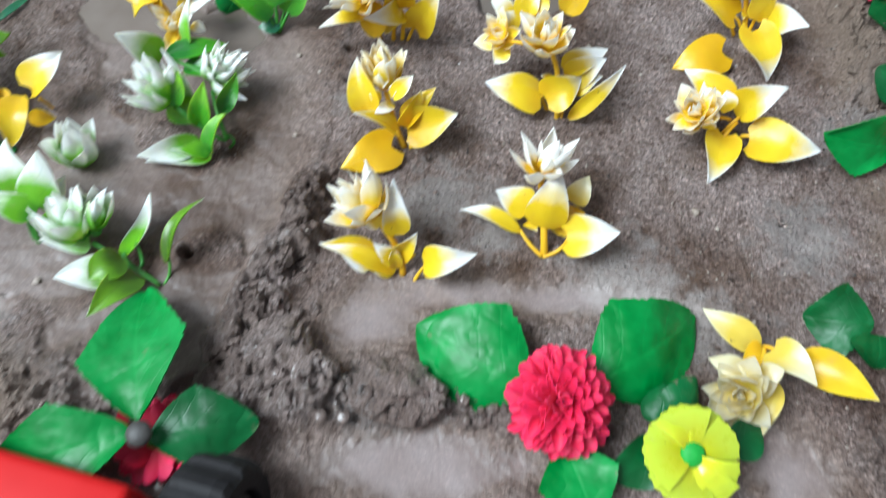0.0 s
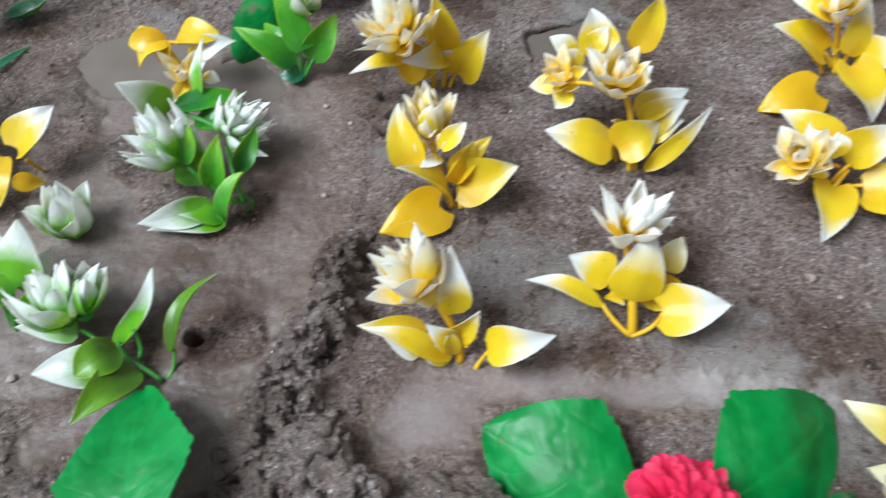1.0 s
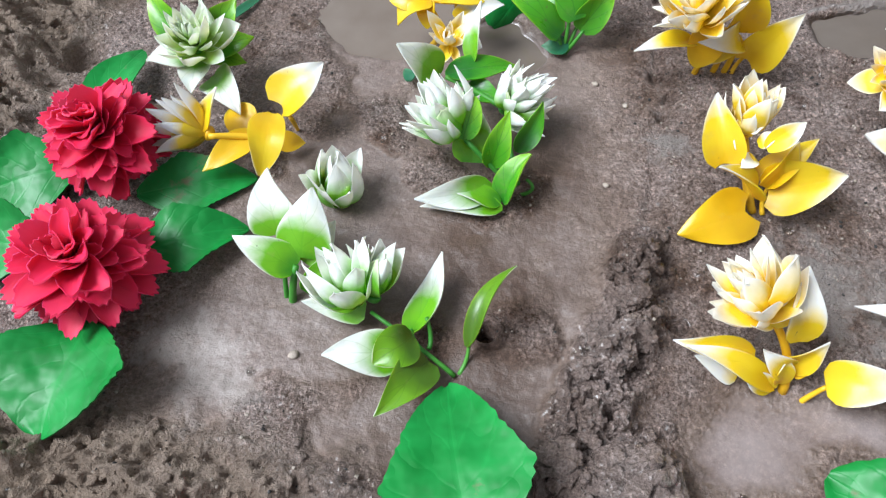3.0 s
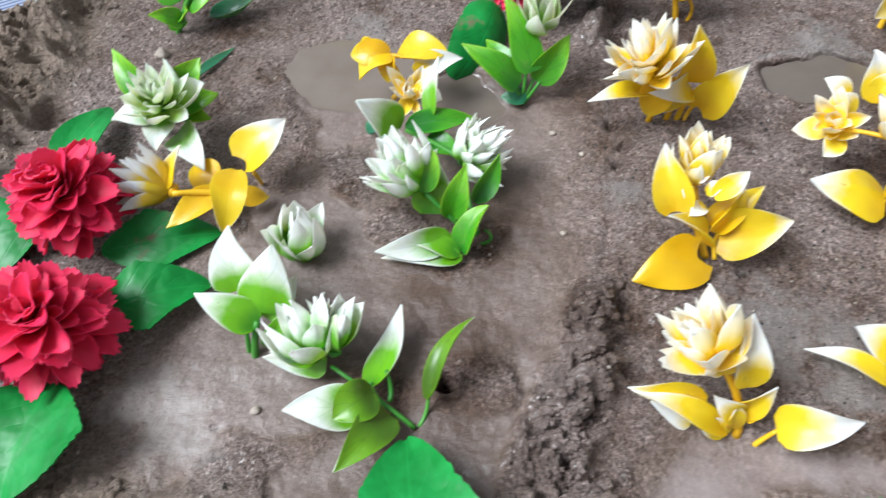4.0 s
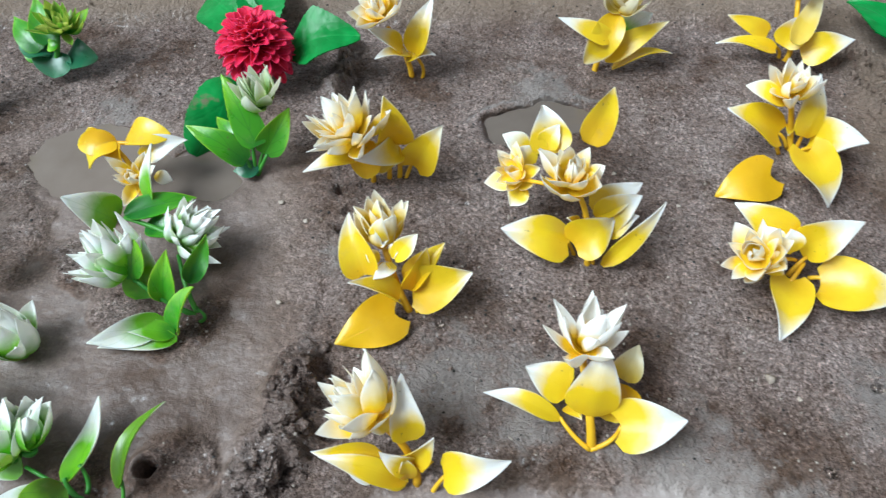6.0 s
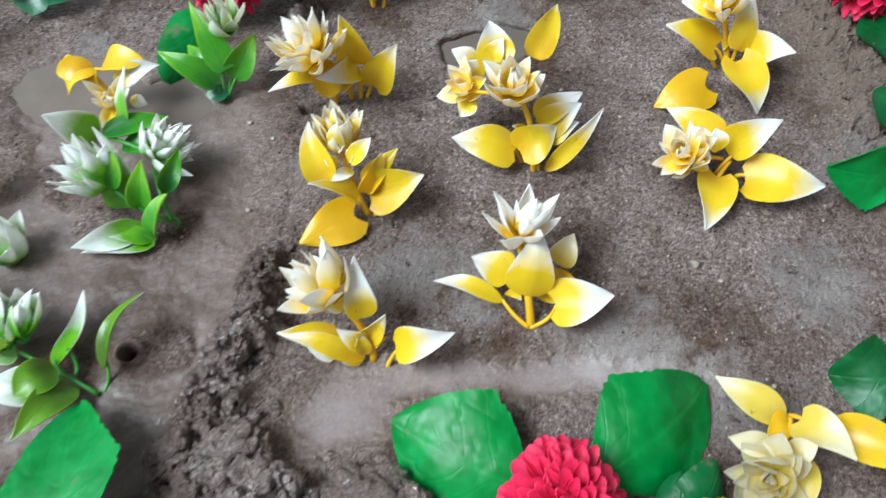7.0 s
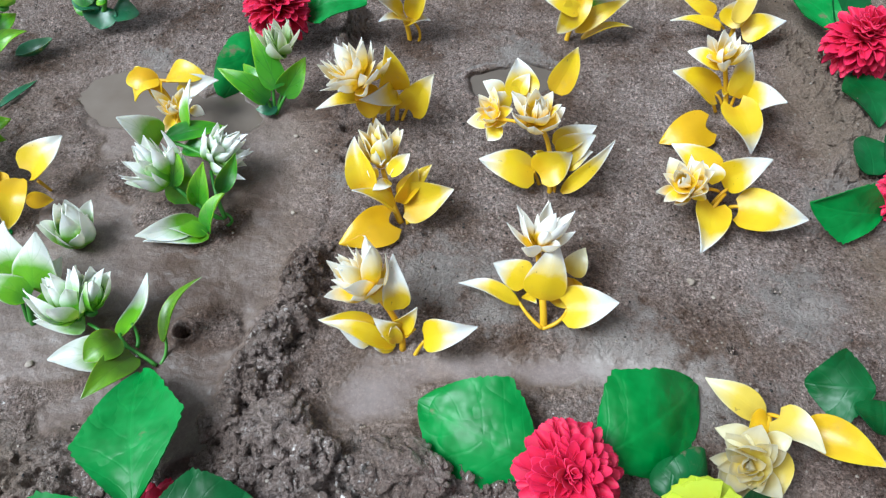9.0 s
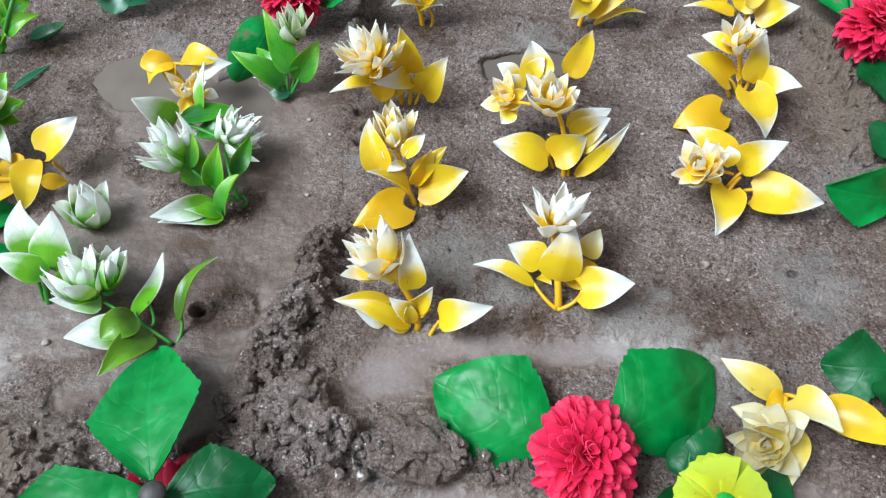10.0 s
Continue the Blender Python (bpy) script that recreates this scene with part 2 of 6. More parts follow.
    dark_speck = math_node(t, "MULTIPLY", dark_speck, ramp(t, slick.outputs["Fac"], [(0.1, (0.3, 0.3, 0.3)), (0.45, (1, 1, 1)), (0.85, (0.3, 0.3, 0.3))]))
    col = mix(t, dark_speck, col, (0.060, 0.043, 0.034))
    # darkens soaked mud, and paints the sprigs' shade into the colour
    soak_shade = t.nodes.new("ShaderNodeAttribute")
    soak_shade.attribute_name = "soak_shade"
    col = mix(t, math_node(t, "MULTIPLY", soak_shade.outputs["Fac"], 0.8), col, mix(t, 1.0, col, (0.38, 0.28, 0.215), "MULTIPLY"))
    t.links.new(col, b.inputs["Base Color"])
    keep = math_node(t, "POWER", math_node(t, "SUBTRACT", 1.0, math_node(t, "MULTIPLY", slick.outputs["Fac"], 0.97)), 2.4)
    high = math_node(t, "ADD", math_node(t, "MULTIPLY", fine, 1.0), math_node(t, "MULTIPLY", noise_node(t, co, 300, 4, 0.6), 1.3))
    t.links.new(bump(t, math_node(t, "MULTIPLY", high, keep), 1.0, 0.0085), b.inputs["Normal"])
    wet = math_node(t, "ADD", math_node(t, "MULTIPLY", noise_node(t, co, 150, 5, 0.7), 0.44), math_node(t, "SUBTRACT", math_node(t, "MULTIPLY", dry.outputs["Fac"], 0.3), math_node(t, "MULTIPLY", wetness.outputs["Fac"], 0.18)))
    wet = math_node(t, "MULTIPLY", math_node(t, "ADD", wet, 0.07), math_node(t, "SUBTRACT", 1.0, math_node(t, "MULTIPLY", slick.outputs["Fac"], 0.30)))
    murk = ramp(t, slick.outputs["Fac"], [(0.25, (0, 0, 0)), (0.6, (0.16, 0.16, 0.16)), (0.8, (0.14, 0.14, 0.14)), (1.0, (0, 0, 0))])
    wet = math_node(t, "ADD", wet, murk)
    t.links.new(wet, b.inputs["Roughness"])
    drip = ramp(t, noise_node(t, co, 24, 4, 0.6), [(0.42, (0.10, 0.10, 0.10)), (0.58, (1, 1, 1))])
    glaze = math_node(t, "ADD", math_node(t, "MULTIPLY", wetness.outputs["Fac"], math_node(t, "MULTIPLY", drip, 1.0)), math_node(t, "MULTIPLY", math_node(t, "POWER", slick.outputs["Fac"], 4.0), 0.6))
    patchy = ramp(t, noise_node(t, co, 42, 5, 0.7), [(0.44, (0, 0, 0)), (0.62, (0.4, 0.4, 0.4))])
    glaze = math_node(t, "MULTIPLY", math_node(t, "ADD", glaze, math_node(t, "MULTIPLY", patchy, keep)), math_node(t, "SUBTRACT", 1.0, dry.outputs["Fac"]))
    t.links.new(glaze, b.inputs["Coat Weight"])
    b.inputs["Coat Roughness"].default_value, b.inputs["Coat IOR"].default_value = 0.15, 1.45
    t.links.new(bump(t, math_node(t, "MULTIPLY", noise_node(t, co, 230, 1, 0.5), math_node(t, "MULTIPLY", keep, math_node(t, "ADD", math_node(t, "MULTIPLY", math_node(t, "POWER", wetness.outputs["Fac"], 2.0), 0.92), 0.08))), 1.0, 0.0036), b.inputs["Coat Normal"])
    return m


def water_material(name, shade):
    m, t, b = material(name, 0.06, 0.5)
    co = t.nodes.new("ShaderNodeNewGeometry").outputs["Position"]
    t.links.new(ramp(t, noise_node(t, co, 30, 4), [(0.3, tuple(shade * c for c in (0.150, 0.118, 0.096))), (0.7, tuple(shade * c for c in (0.190, 0.155, 0.130)))]), b.inputs["Base Color"])
    t.links.new(bump(t, noise_node(t, co, 90, 3), 0.25, 0.0004), b.inputs["Normal"])
    t.links.new(math_node(t, "ADD", math_node(t, "MULTIPLY", noise_node(t, co, 40, 4), 0.16), 0.02), b.inputs["Roughness"])
    return m


MUD, WATER, DEEP = mud_material(), water_material("muddy_water", 1.0), water_material("deep_muddy_water", 0.72)


def bubble_material():
    m, t, b = material("water_bubble", 0.02, 0.5)
    b.inputs["Base Color"].default_value = (0.9, 0.9, 0.88, 1)
    b.inputs["Transmission Weight"].default_value, b.inputs["IOR"].default_value = 1.0, 1.2
    return m


BUBBLE = bubble_material()


def mat_material():
    m, t, b = material("striped_mat", 0.7, 0.3)
    co = t.nodes.new("ShaderNodeTexCoord").outputs["Object"]
    sep = t.nodes.new("ShaderNodeSeparateXYZ")
    t.links.new(co, sep.inputs[0])
    stripe = math_node(t, "FRACT", math_node(t, "MULTIPLY", sep.outputs[1], 300.0))
    col = ramp(t, stripe, [(0.3, (0.12, 0.15, 0.27)), (0.42, (0.30, 0.34, 0.45)), (0.8, (0.36, 0.40, 0.50)), (0.95, (0.12, 0.15, 0.27))])
    col = mix(t, 0.4, col, ramp(t, noise_node(t, co, 160, 4), [(0.3, (0.5, 0.5, 0.5)), (0.7, (1, 1, 1))]), "MULTIPLY")
    t.links.new(col, b.inputs["Base Color"])
    t.links.new(bump(t, stripe, 0.4, 0.001), b.inputs["Normal"])
    return m


MATCLOTH = mat_material()
MATYELLOW = plain("yellow_mat_band", (0.496, 0.352, 0.048), (0.576, 0.440, 0.096), 200, 0.7)
MATBLUE = plain("blue_mat_band", (0.104, 0.160, 0.288), (0.192, 0.264, 0.400), 60, 0.7)


# ---- ground ----
def lattice(ix, iy):
    h = (ix.astype(np.int64) * 374761393 + iy.astype(np.int64) * 668265263) & 0xFFFFFFFF
    h = ((h ^ (h >> 13)) * 1274126177) & 0xFFFFFFFF
    return ((h ^ (h >> 16)) & 0xFFFF) / 65535.0


def value_noise(x, y):
    ix, iy = np.floor(x), np.floor(y)
    fx, fy = x - ix, y - iy
    fx, fy = fx * fx * (3 - 2 * fx), fy * fy * (3 - 2 * fy)
    a, b, c, d = lattice(ix, iy), lattice(ix + 1, iy), lattice(ix, iy + 1), lattice(ix + 1, iy + 1)
    return (a * (1 - fx) + b * fx) * (1 - fy) + (c * (1 - fx) + d * fx) * fy - 0.5


def fractal(x, y, scale, octaves=4, fall=0.5):
    total, amp = 0.0, 1.0
    for k in range(octaves):
        c, s = math.cos(k * 1.3), math.sin(k * 1.3)
        total = total + amp * value_noise((c * x - s * y) * scale + 17.3 * k, (s * x + c * y) * scale + 5.1 * k)
        scale, amp = scale * 2.03, amp * fall
    return total


def worley(x, y, scale):
    x, y = x * scale, y * scale
    ix, iy = np.floor(x), np.floor(y)
    best = np.full(x.shape, 9.0)
    for dx in (-1, 0, 1):
        for dy in (-1, 0, 1):
            cx, cy = ix + dx, iy + dy
            px, py = cx + lattice(cx, cy + 91), cy + lattice(cx + 57, cy)
            best = np.minimum(best, (px - x) ** 2 + (py - y) ** 2)
    return np.sqrt(best)


def near_line(x, y, pts):
    """Distance to a chain of points (x, y, ...), and the other values blended along it."""
    best = np.full(x.shape, 9.0)
    rest = [np.zeros(x.shape) for _ in pts[0][2:]]
    for a, b in zip(pts, pts[1:]):
        ax, ay, bx, by = a[0], a[1], b[0], b[1]
        u = np.clip(((x - ax) * (bx - ax) + (y - ay) * (by - ay)) / ((bx - ax) ** 2 + (by - ay) ** 2), 0, 1)
        d = np.hypot(x - ax - u * (bx - ax), y - ay - u * (by - ay))
        closer = d < best
        best = np.where(closer, d, best)
        rest = [np.where(closer, p + u * (q - p), r) for p, q, r in zip(a[2:], b[2:], rest)]
    return best, rest


def smooth(a, b, v):
    u = np.clip((v - a) / (b - a), 0, 1)
    return u * u * (3 - 2 * u)


# x, y, half width, height: heaped mud
RIDGES = [
    [(-0.067, 0.243, 0.008, 0.006), (-0.071, 0.222, 0.011, 0.011), (-0.076, 0.198, 0.014, 0.011), (-0.084, 0.178, 0.013, 0.008), (-0.090, 0.160, 0.016, 0.011), (-0.080, 0.142, 0.023, 0.017), (-0.072, 0.130, 0.018, 0.012)],
    [(-0.060, 0.126, 0.016, 0.012), (-0.042, 0.122, 0.010, 0.007), (-0.018, 0.124, 0.013, 0.011), (-0.002, 0.120, 0.008, 0.006), (0.024, 0.114, 0.006, 0.003), (0.075, 0.108, 0.006, 0.002)],
    [(-0.330, 0.120, 0.030, 0.018), (-0.262, 0.128, 0.024, 0.014), (-0.205, 0.120, 0.026, 0.014), (-0.160, 0.112, 0.025, 0.012), (-0.130, 0.110, 0.020, 0.010)],
    [(0.188, 0.096, 0.010, 0.004), (0.212, 0.108, 0.014, 0.007), (0.235, 0.118, 0.020, 0.010), (0.260, 0.135, 0.028, 0.012)],
    [(-0.330, 0.250, 0.012, 0.004), (-0.372, 0.270, 0.024, 0.020), (-0.392, 0.330, 0.030, 0.024), (-0.388, 0.385, 0.024, 0.022), (-0.372, 0.420, 0.014, 0.014), (-0.345, 0.446, 0.010, 0.008)],
    [(0.246, 0.425, 0.012, 0.004), (0.260, 0.345, 0.014, 0.006), (0.248, 0.290, 0.014, 0.005), (0.254, 0.245, 0.010, 0.004)],
    [(-0.068, 0.412, 0.006, 0.006), (-0.060, 0.435, 0.008, 0.010), (-0.054, 0.462, 0.009, 0.012)],
]
# x, y, half sizes, depth, turn in degrees, softness of the shore: hollows that hold water
HOLLOWS = [
    (-0.190, 0.376, 0.044, 0.030, 0.006, -15, 0.35), (-0.132, 0.362, 0.026, 0.018, 0.0030, -30, 0.45), (0.052, 0.389, 0.034, 0.018, 0.0048, 8, 0.42),
    (-0.030, 0.161, 0.036, 0.027, 0.0010, 12, 0.8), (0.005, 0.174, 0.050, 0.016, 0.0008, 6, 0.9), (0.070, 0.172, 0.055, 0.013, 0.0004, -4, 1.0), (-0.010, 0.092, 0.085, 0.020, 0.0016, 0, 0.8), (0.150, 0.090, 0.026, 0.026, 0.0016, 60, 0.8),
]
# x, y, radius, depth: pushed-in holes
PITS = [
    (-0.052, 0.330, 0.005, 0.004), (-0.052, 0.348, 0.005, 0.005), (-0.048, 0.416, 0.008, 0.008), (-0.058, 0.236, 0.006, 0.005),
    (-0.100, 0.385, 0.008, 0.004), (-0.350, 0.335, 0.012, 0.012), (-0.352, 0.385, 0.012, 0.010), (0.256, 0.306, 0.005, 0.005),
    (-0.056, 0.222, 0.004, 0.005), (-0.055, 0.208, 0.004, 0.005), (-0.053, 0.318, 0.004, 0.004), (-0.112, 0.125, 0.010, 0.008), (-0.066, 0.140, 0.005, 0.006), (0.005, 0.140, 0.006, 0.004),
]
# x, y, radius: pale silt dried on the surface, and wet sheen painted pale
SILT_SHEEN = [
    (-0.244, 0.190, 0.016), (-0.226, 0.168, 0.020), (-0.236, 0.178, 0.014), (0.030, 0.212, 0.020),     (0.000, 0.232, 0.030), (0.090, 0.182, 0.036), (0.185, 0.205, 0.030), (0.030, 0.225, 0.024), (0.125, 0.160, 0.026), (-0.245, 0.185, 0.020), (-0.015, 0.225, 0.022), (0.060, 0.410, 0.028), (-0.190, 0.418, 0.018),
    (0.145, 0.140, 0.028), (0.230, 0.270, 0.03), (-0.030, 0.120, 0.02), (-0.055, 0.300, 0.012),
]


def relief(x, y):
    """Height of the mud at points of the plan, and how dry, silted or painted with sheen, wet, slick, and soaked or
    painted with shade it is.
    """
    wx, wy = x + 0.006 * fractal(x, y, 60, 3), y + 0.006 * fractal(x + 3, y + 7, 60, 3)
    h = 0.0022 * fractal(x, y, 14, 3) + 0.0012 * fractal(x, y, 90, 4, 0.55)
    rough = 0.0013 * fractal(x, y, 430, 2, 0.7) + 0.0011 * (1 - smooth(0.06, 0.30, worley(x + 0.004 * fractal(x, y, 200, 2), y, 120))) * smooth(-0.10, 0.08, fractal(x + 5, y, 40, 2))
    dry, silt_sheen, slick = np.zeros(x.shape), np.zeros(x.shape), np.zeros(x.shape)
    heap = np.zeros(x.shape)
    for pts in RIDGES:
        d, (w, top) = near_line(wx, wy, pts)
        g = np.exp(-(d / w) ** 2)
        heap = np.maximum(heap, g)
        h = h + top * g * (0.75 + 0.9 * fractal(x, y, 110, 3))
    jx, jy = x + 0.010 * fractal(x, y, 120, 3, 0.6), y + 0.010 * fractal(x + 9, y + 4, 120, 3, 0.6)
    clods = 0.5 - np.minimum(worley(jx, jy, 58), 0.9)
    lumps = 0.5 - np.minimum(worley(jx + 2, jy, 150), 0.9)
    torn = np.abs(fractal(x, y, 160, 4, 0.62))
    h = h + smooth(0.15, 0.7, heap) * (1 - 0.62 * smooth(0.12, 0.17, -x)) * (0.012 * clods + 0.0042 * lumps + 0.0105 * (0.2 - torn) + 0.0040 * fractal(x, y, 400, 3, 0.68))
    loose = smooth(0.25, 0.6, heap) * smooth(0.12, 0.17, -x)
    h = h + loose * (0.0026 * (0.45 - np.minimum(worley(jx, jy + 3, 190), 0.9)) + 0.0016 * (0.45 - np.minimum(worley(jx + 5, jy, 420), 0.9)))
    # the edge of the bed behind, with lighter soil on it
    edge = 0.487 - 0.085 * (x + 0.1) + 0.006 * fractal(x, y, 30, 3)
    back = smooth(-0.004, 0.016, y - edge)
    h = h + 0.008 * back
    dry = np.maximum(dry, 0.9 * back)
    left = (1 - smooth(0.75, 0.95, np.hypot(x, y))) * smooth(0.0, 0.05, -0.385 - x + 0.02 * fractal(x, y, 40, 2))
    h = h - 0.012 * left
    for k, (cx, cy, rx, ry, deep, turn, soft) in enumerate(HOLLOWS):
        c, s = math.cos(radians(turn)), math.sin(radians(turn))
        u, v = ((wx - cx) * c + (wy - cy) * s) / rx, (-(wx - cx) * s + (wy - cy) * c) / ry
        r = np.hypot(u, v) + (0.22 * fractal(x, y, 45, 2) if soft < 0.8 else 0.45 * fractal(x, y, 32, 3, 0.5) + 0.14 * fractal(x, y, 260, 3, 0.7))
        inside = 1 - (smooth(0.92 - 0.6 * soft, 0.98 + 0.4 * soft, r) if soft < 0.8 else smooth(0.10, 1.60, r))
        h = h * (1 - 0.95 * inside) - deep * inside
        slick = np.maximum(slick, smooth(0.1, 0.75, inside) if soft < 0.8 else inside)
        # the reflecting wet lip of the far shore, painted as a pale ring
        shore = smooth(0.0, 0.5, v / np.maximum(r, 0.1)) if soft < 0.8 else 0.0
        silt_sheen = np.maximum(silt_sheen, (1.0 if k == 2 else 0.5) * shore * np.exp(-((r - 1.16) / 0.08) ** 2))
    for cx, cy, r, deep in PITS:
        d = np.hypot(wx - cx, wy - cy)
        h = h - deep * (1 - smooth(0.4 * r, 1.2 * r, d))
    # the ledge of the first furrow
    d, (deep,) = near_line(x + 0.004 * fractal(x, y, 55, 3), y, [(-0.046, 0.475, 0.004), (-0.052, 0.420, 0.006), (-0.056, 0.360, 0.004), (-0.058, 0.300, 0.0035), (-0.064, 0.250, 0.003)])
    h = h - deep * np.exp(-(d / 0.0035) ** 2) * (0.6 + fractal(x, y, 60, 2))
    # a worm's crater
    d = np.hypot(x + 0.127, y - 0.1975)
    h = h + 0.0034 * np.exp(-((d - 0.0062) / 0.0016) ** 2) - 0.013 * (1 - smooth(0.0028, 0.0046, d))
    for cx, cy in ((-0.006, 0.258), (0.177, 0.216), (0.145, 0.182)):
        d = np.hypot(x - cx, y - cy)
        h = h + 0.0009 * np.exp(-((d - 0.0040) / 0.0011) ** 2) - 0.0012 * (1 - smooth(0.0015, 0.0035, d))
    for cx, cy, r in SILT_SHEEN:
        silt_sheen = np.maximum(silt_sheen, np.exp(-(np.hypot(wx - cx, wy - cy) / r) ** 2))
    slick = np.maximum(slick, 0.30 * silt_sheen * smooth(0.2, 0.8, 0.5 + 1.3 * fractal(x + 2, y, 45, 3)))
    dry = np.maximum(dry, smooth(0.2, 0.7, np.exp(-((x + 0.26) / 0.10) ** 2 - ((y - 0.12) / 0.035) ** 2)) * 0.9)
    dry = np.maximum(dry, smooth(0.33, 0.37, -x) * 0.95)
    dry = np.maximum(dry, smooth(0.21, 0.25, x + 0.02 * fractal(x, y, 40, 3)) * 0.75)
    dry = np.maximum(dry, 0.9 * smooth(0.30, 0.60, np.hypot(x + 0.05, y - 0.27)))
    wet = 0.95 * smooth(0.1, 0.6, heap) * (1 - dry) * smooth(0.25, 0.6, 0.5 + fractal(x + 4, y + 1, 34, 3))
    smear = 0.5 + 1.2 * fractal(x, y, 26, 3)
    wet = np.maximum(wet, 0.20 * smooth(-0.04, 0.04, y) * smooth(0.04, 0.09, -x) * smooth(0.05, 0.5, smear) * (1 - smooth(0.24, 0.30, y)) * (1 - smooth(0.16, 0.22, -x)) * (1 - dry))
    slick = np.maximum(slick, 0.74 * smooth(-0.04, 0.04, y) * smooth(0.04, 0.10, -x) * smooth(-0.05, 0.40, smear) * (1 - smooth(0.36, 0.44, y)) * (1 - smooth(0.22, 0.30, -x)))
    slick = np.maximum(slick, 0.5 * np.exp(-((x - 0.09) / 0.07) ** 2 - ((y - 0.178) / 0.016) ** 2)) * (1 - smooth(0.2, 0.6, heap))
    h = h + rough * (1 - np.clip(1.25 * slick, 0, 1))
    # soaked, darker mud where the heaps stand in the wash
    soak_shade = 0.6 * np.exp(-((heap - 0.20) / 0.13) ** 2) * np.exp(-((x + 0.045) / 0.045) ** 2 - ((y - 0.155) / 0.040) ** 2)
    # soft shade beside the sprigs, painted as darker brown mud
    damp_shade = np.exp(-((x - 0.082) / 0.020) ** 2 - ((y - 0.222) / 0.020) ** 2) + 1.3 * np.exp(-((x + 0.110) / 0.022) ** 2 - ((y - 0.276) / 0.040) ** 2)
    damp_shade = damp_shade + 1.3 * np.exp(-((x + 0.138) / 0.034) ** 2 - ((y - 0.215) / 0.060) ** 2)
    # damp, coarse mud in the near right corner
    damp_shade = damp_shade + 0.45 * np.exp(-((x - 0.180) / 0.050) ** 2 - ((y - 0.130) / 0.030) ** 2)
    damp_shade = damp_shade + 0.7 * np.exp(-((x + 0.138) / 0.024) ** 2 - ((y - 0.188) / 0.026) ** 2)
    soak_shade = np.clip(soak_shade + damp_shade * (0.45 + 0.55 * smooth(-0.35, 0.1, fractal(x + 8, y, 50, 3))), 0, 1)
    return h, dry, silt_sheen, wet, slick * (1 - back), soak_shade


def ground_height(x, y):
    return float(relief(np.array([float(x)]), np.array([float(y)]))[0][0])


def axis_steps(lo, hi, step, far):
    fine = np.arange(lo, hi + step / 2, step)
    grow = (far - 0.5) * np.linspace(0, 1, 26)[1:] ** 3
    return np.concatenate([lo - 0.004 - grow[::-1], fine, hi + 0.004 + grow])


def ground_sheet():
    xs, ys = axis_steps(-0.45, 0.34, 0.0009, 6.0), axis_steps(0.05, 0.58, 0.0009, 6.0)
    gx, gy = np.meshgrid(xs, ys)
    h, dry, silt_sheen, wet, slick, soak_shade = relief(gx, gy)
    n, m = len(xs), len(ys)
    me = bpy.data.meshes.new("ground")
    me.vertices.add(n * m)
    me.vertices.foreach_set("co", np.stack([gx, gy, h], -1).astype(np.float32).ravel())
    i = (np.arange(m - 1)[:, None] * n + np.arange(n - 1)[None, :]).ravel()
    quads = np.stack([i, i + 1, i + n + 1, i + n], -1).astype(np.int32)
    me.loops.add(quads.size)
    me.loops.foreach_set("vertex_index", quads.ravel())
    me.polygons.add(len(quads))
    me.polygons.foreach_set("loop_start", (np.arange(len(quads)) * 4).astype(np.int32))
    me.polygons.foreach_set("use_smooth", np.ones(len(quads), bool))
    for name, values in (("dry", dry), ("silt_sheen", silt_sheen), ("wet", wet), ("slick", slick), ("soak_shade", soak_shade)):
        me.attributes.new(name, "FLOAT", "POINT").data.foreach_set("value", values.astype(np.float32).ravel())
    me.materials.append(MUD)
    me.update(calc_edges=True)
    return tagged(new("ground", me), "wet brown mud with puddles, ridges and heaped clods", "mud ground", kind="structure")


ground_sheet()


def puddle(cx, cy, rx, ry, turn, z, mat):
    """A lens of brown water, its rim hidden under the rising mud."""
    bm = bmesh.new()
    c, s = math.cos(radians(turn)), math.sin(radians(turn))
    ring = []
    for k in range(40):
        a = 2 * math.pi * k / 40
        u, v = 1.35 * rx * math.cos(a), 1.35 * ry * math.sin(a)
        ring.append(bm.verts.new((cx + u * c - v * s, cy + u * s + v * c, z)))
    bm.faces.new(ring)
    me = bpy.data.meshes.new("puddle")
    bm.to_mesh(me)
    bm.free()
    me.materials.append(mat)
    return tagged(new("water", me), "shallow puddle of cloudy brown water in the mud", "puddle", kind="structure")


for k, (cx, cy, rx, ry, deep, turn, soft) in enumerate(HOLLOWS):
    if deep > 0.004:
        puddle(cx + (0.02 if k == 0 else 0), cy, rx * (1.35 if k == 0 else 1), ry, turn, -0.0020 - 0.00025 * k, DEEP if k == 2 else WATER)


# ---- building kit ----
ORIGIN = {}
FACING = Vector((0, -0.45, 0.9))


def thing(name, at, label, category, group=""):
    ob = new(name)
    ob.empty_display_size = 0.01
    ob.location = at
    ORIGIN[ob.name] = Vector(at)
    return tagged(ob, label, category, group)


def part(name, me, parent, label="", at=None):
    """A mesh in world places as one part of a thing; at: its own origin."""
    at = Vector(at) if at is not None else ORIGIN[parent.name]
    me.transform(Matrix.Translation(-at))
    ob = new(name, me)
    ob.parent = parent
    ob.location = at - ORIGIN[parent.name]
    ORIGIN[ob.name] = at
    return tagged(ob, label)


def mesh_of(name, verts, faces, uvs, mat):
    me = bpy.data.meshes.new(name)
    me.from_pydata(verts, [], faces)
    me.materials.append(mat)
    layer = me.uv_layers.new(name="UVMap")
    for loop in me.loops:
        layer.data[loop.index].uv = uvs[loop.vertex_index]
    me.polygons.foreach_set("use_smooth", [True] * len(me.polygons))
    me.update()
    return me


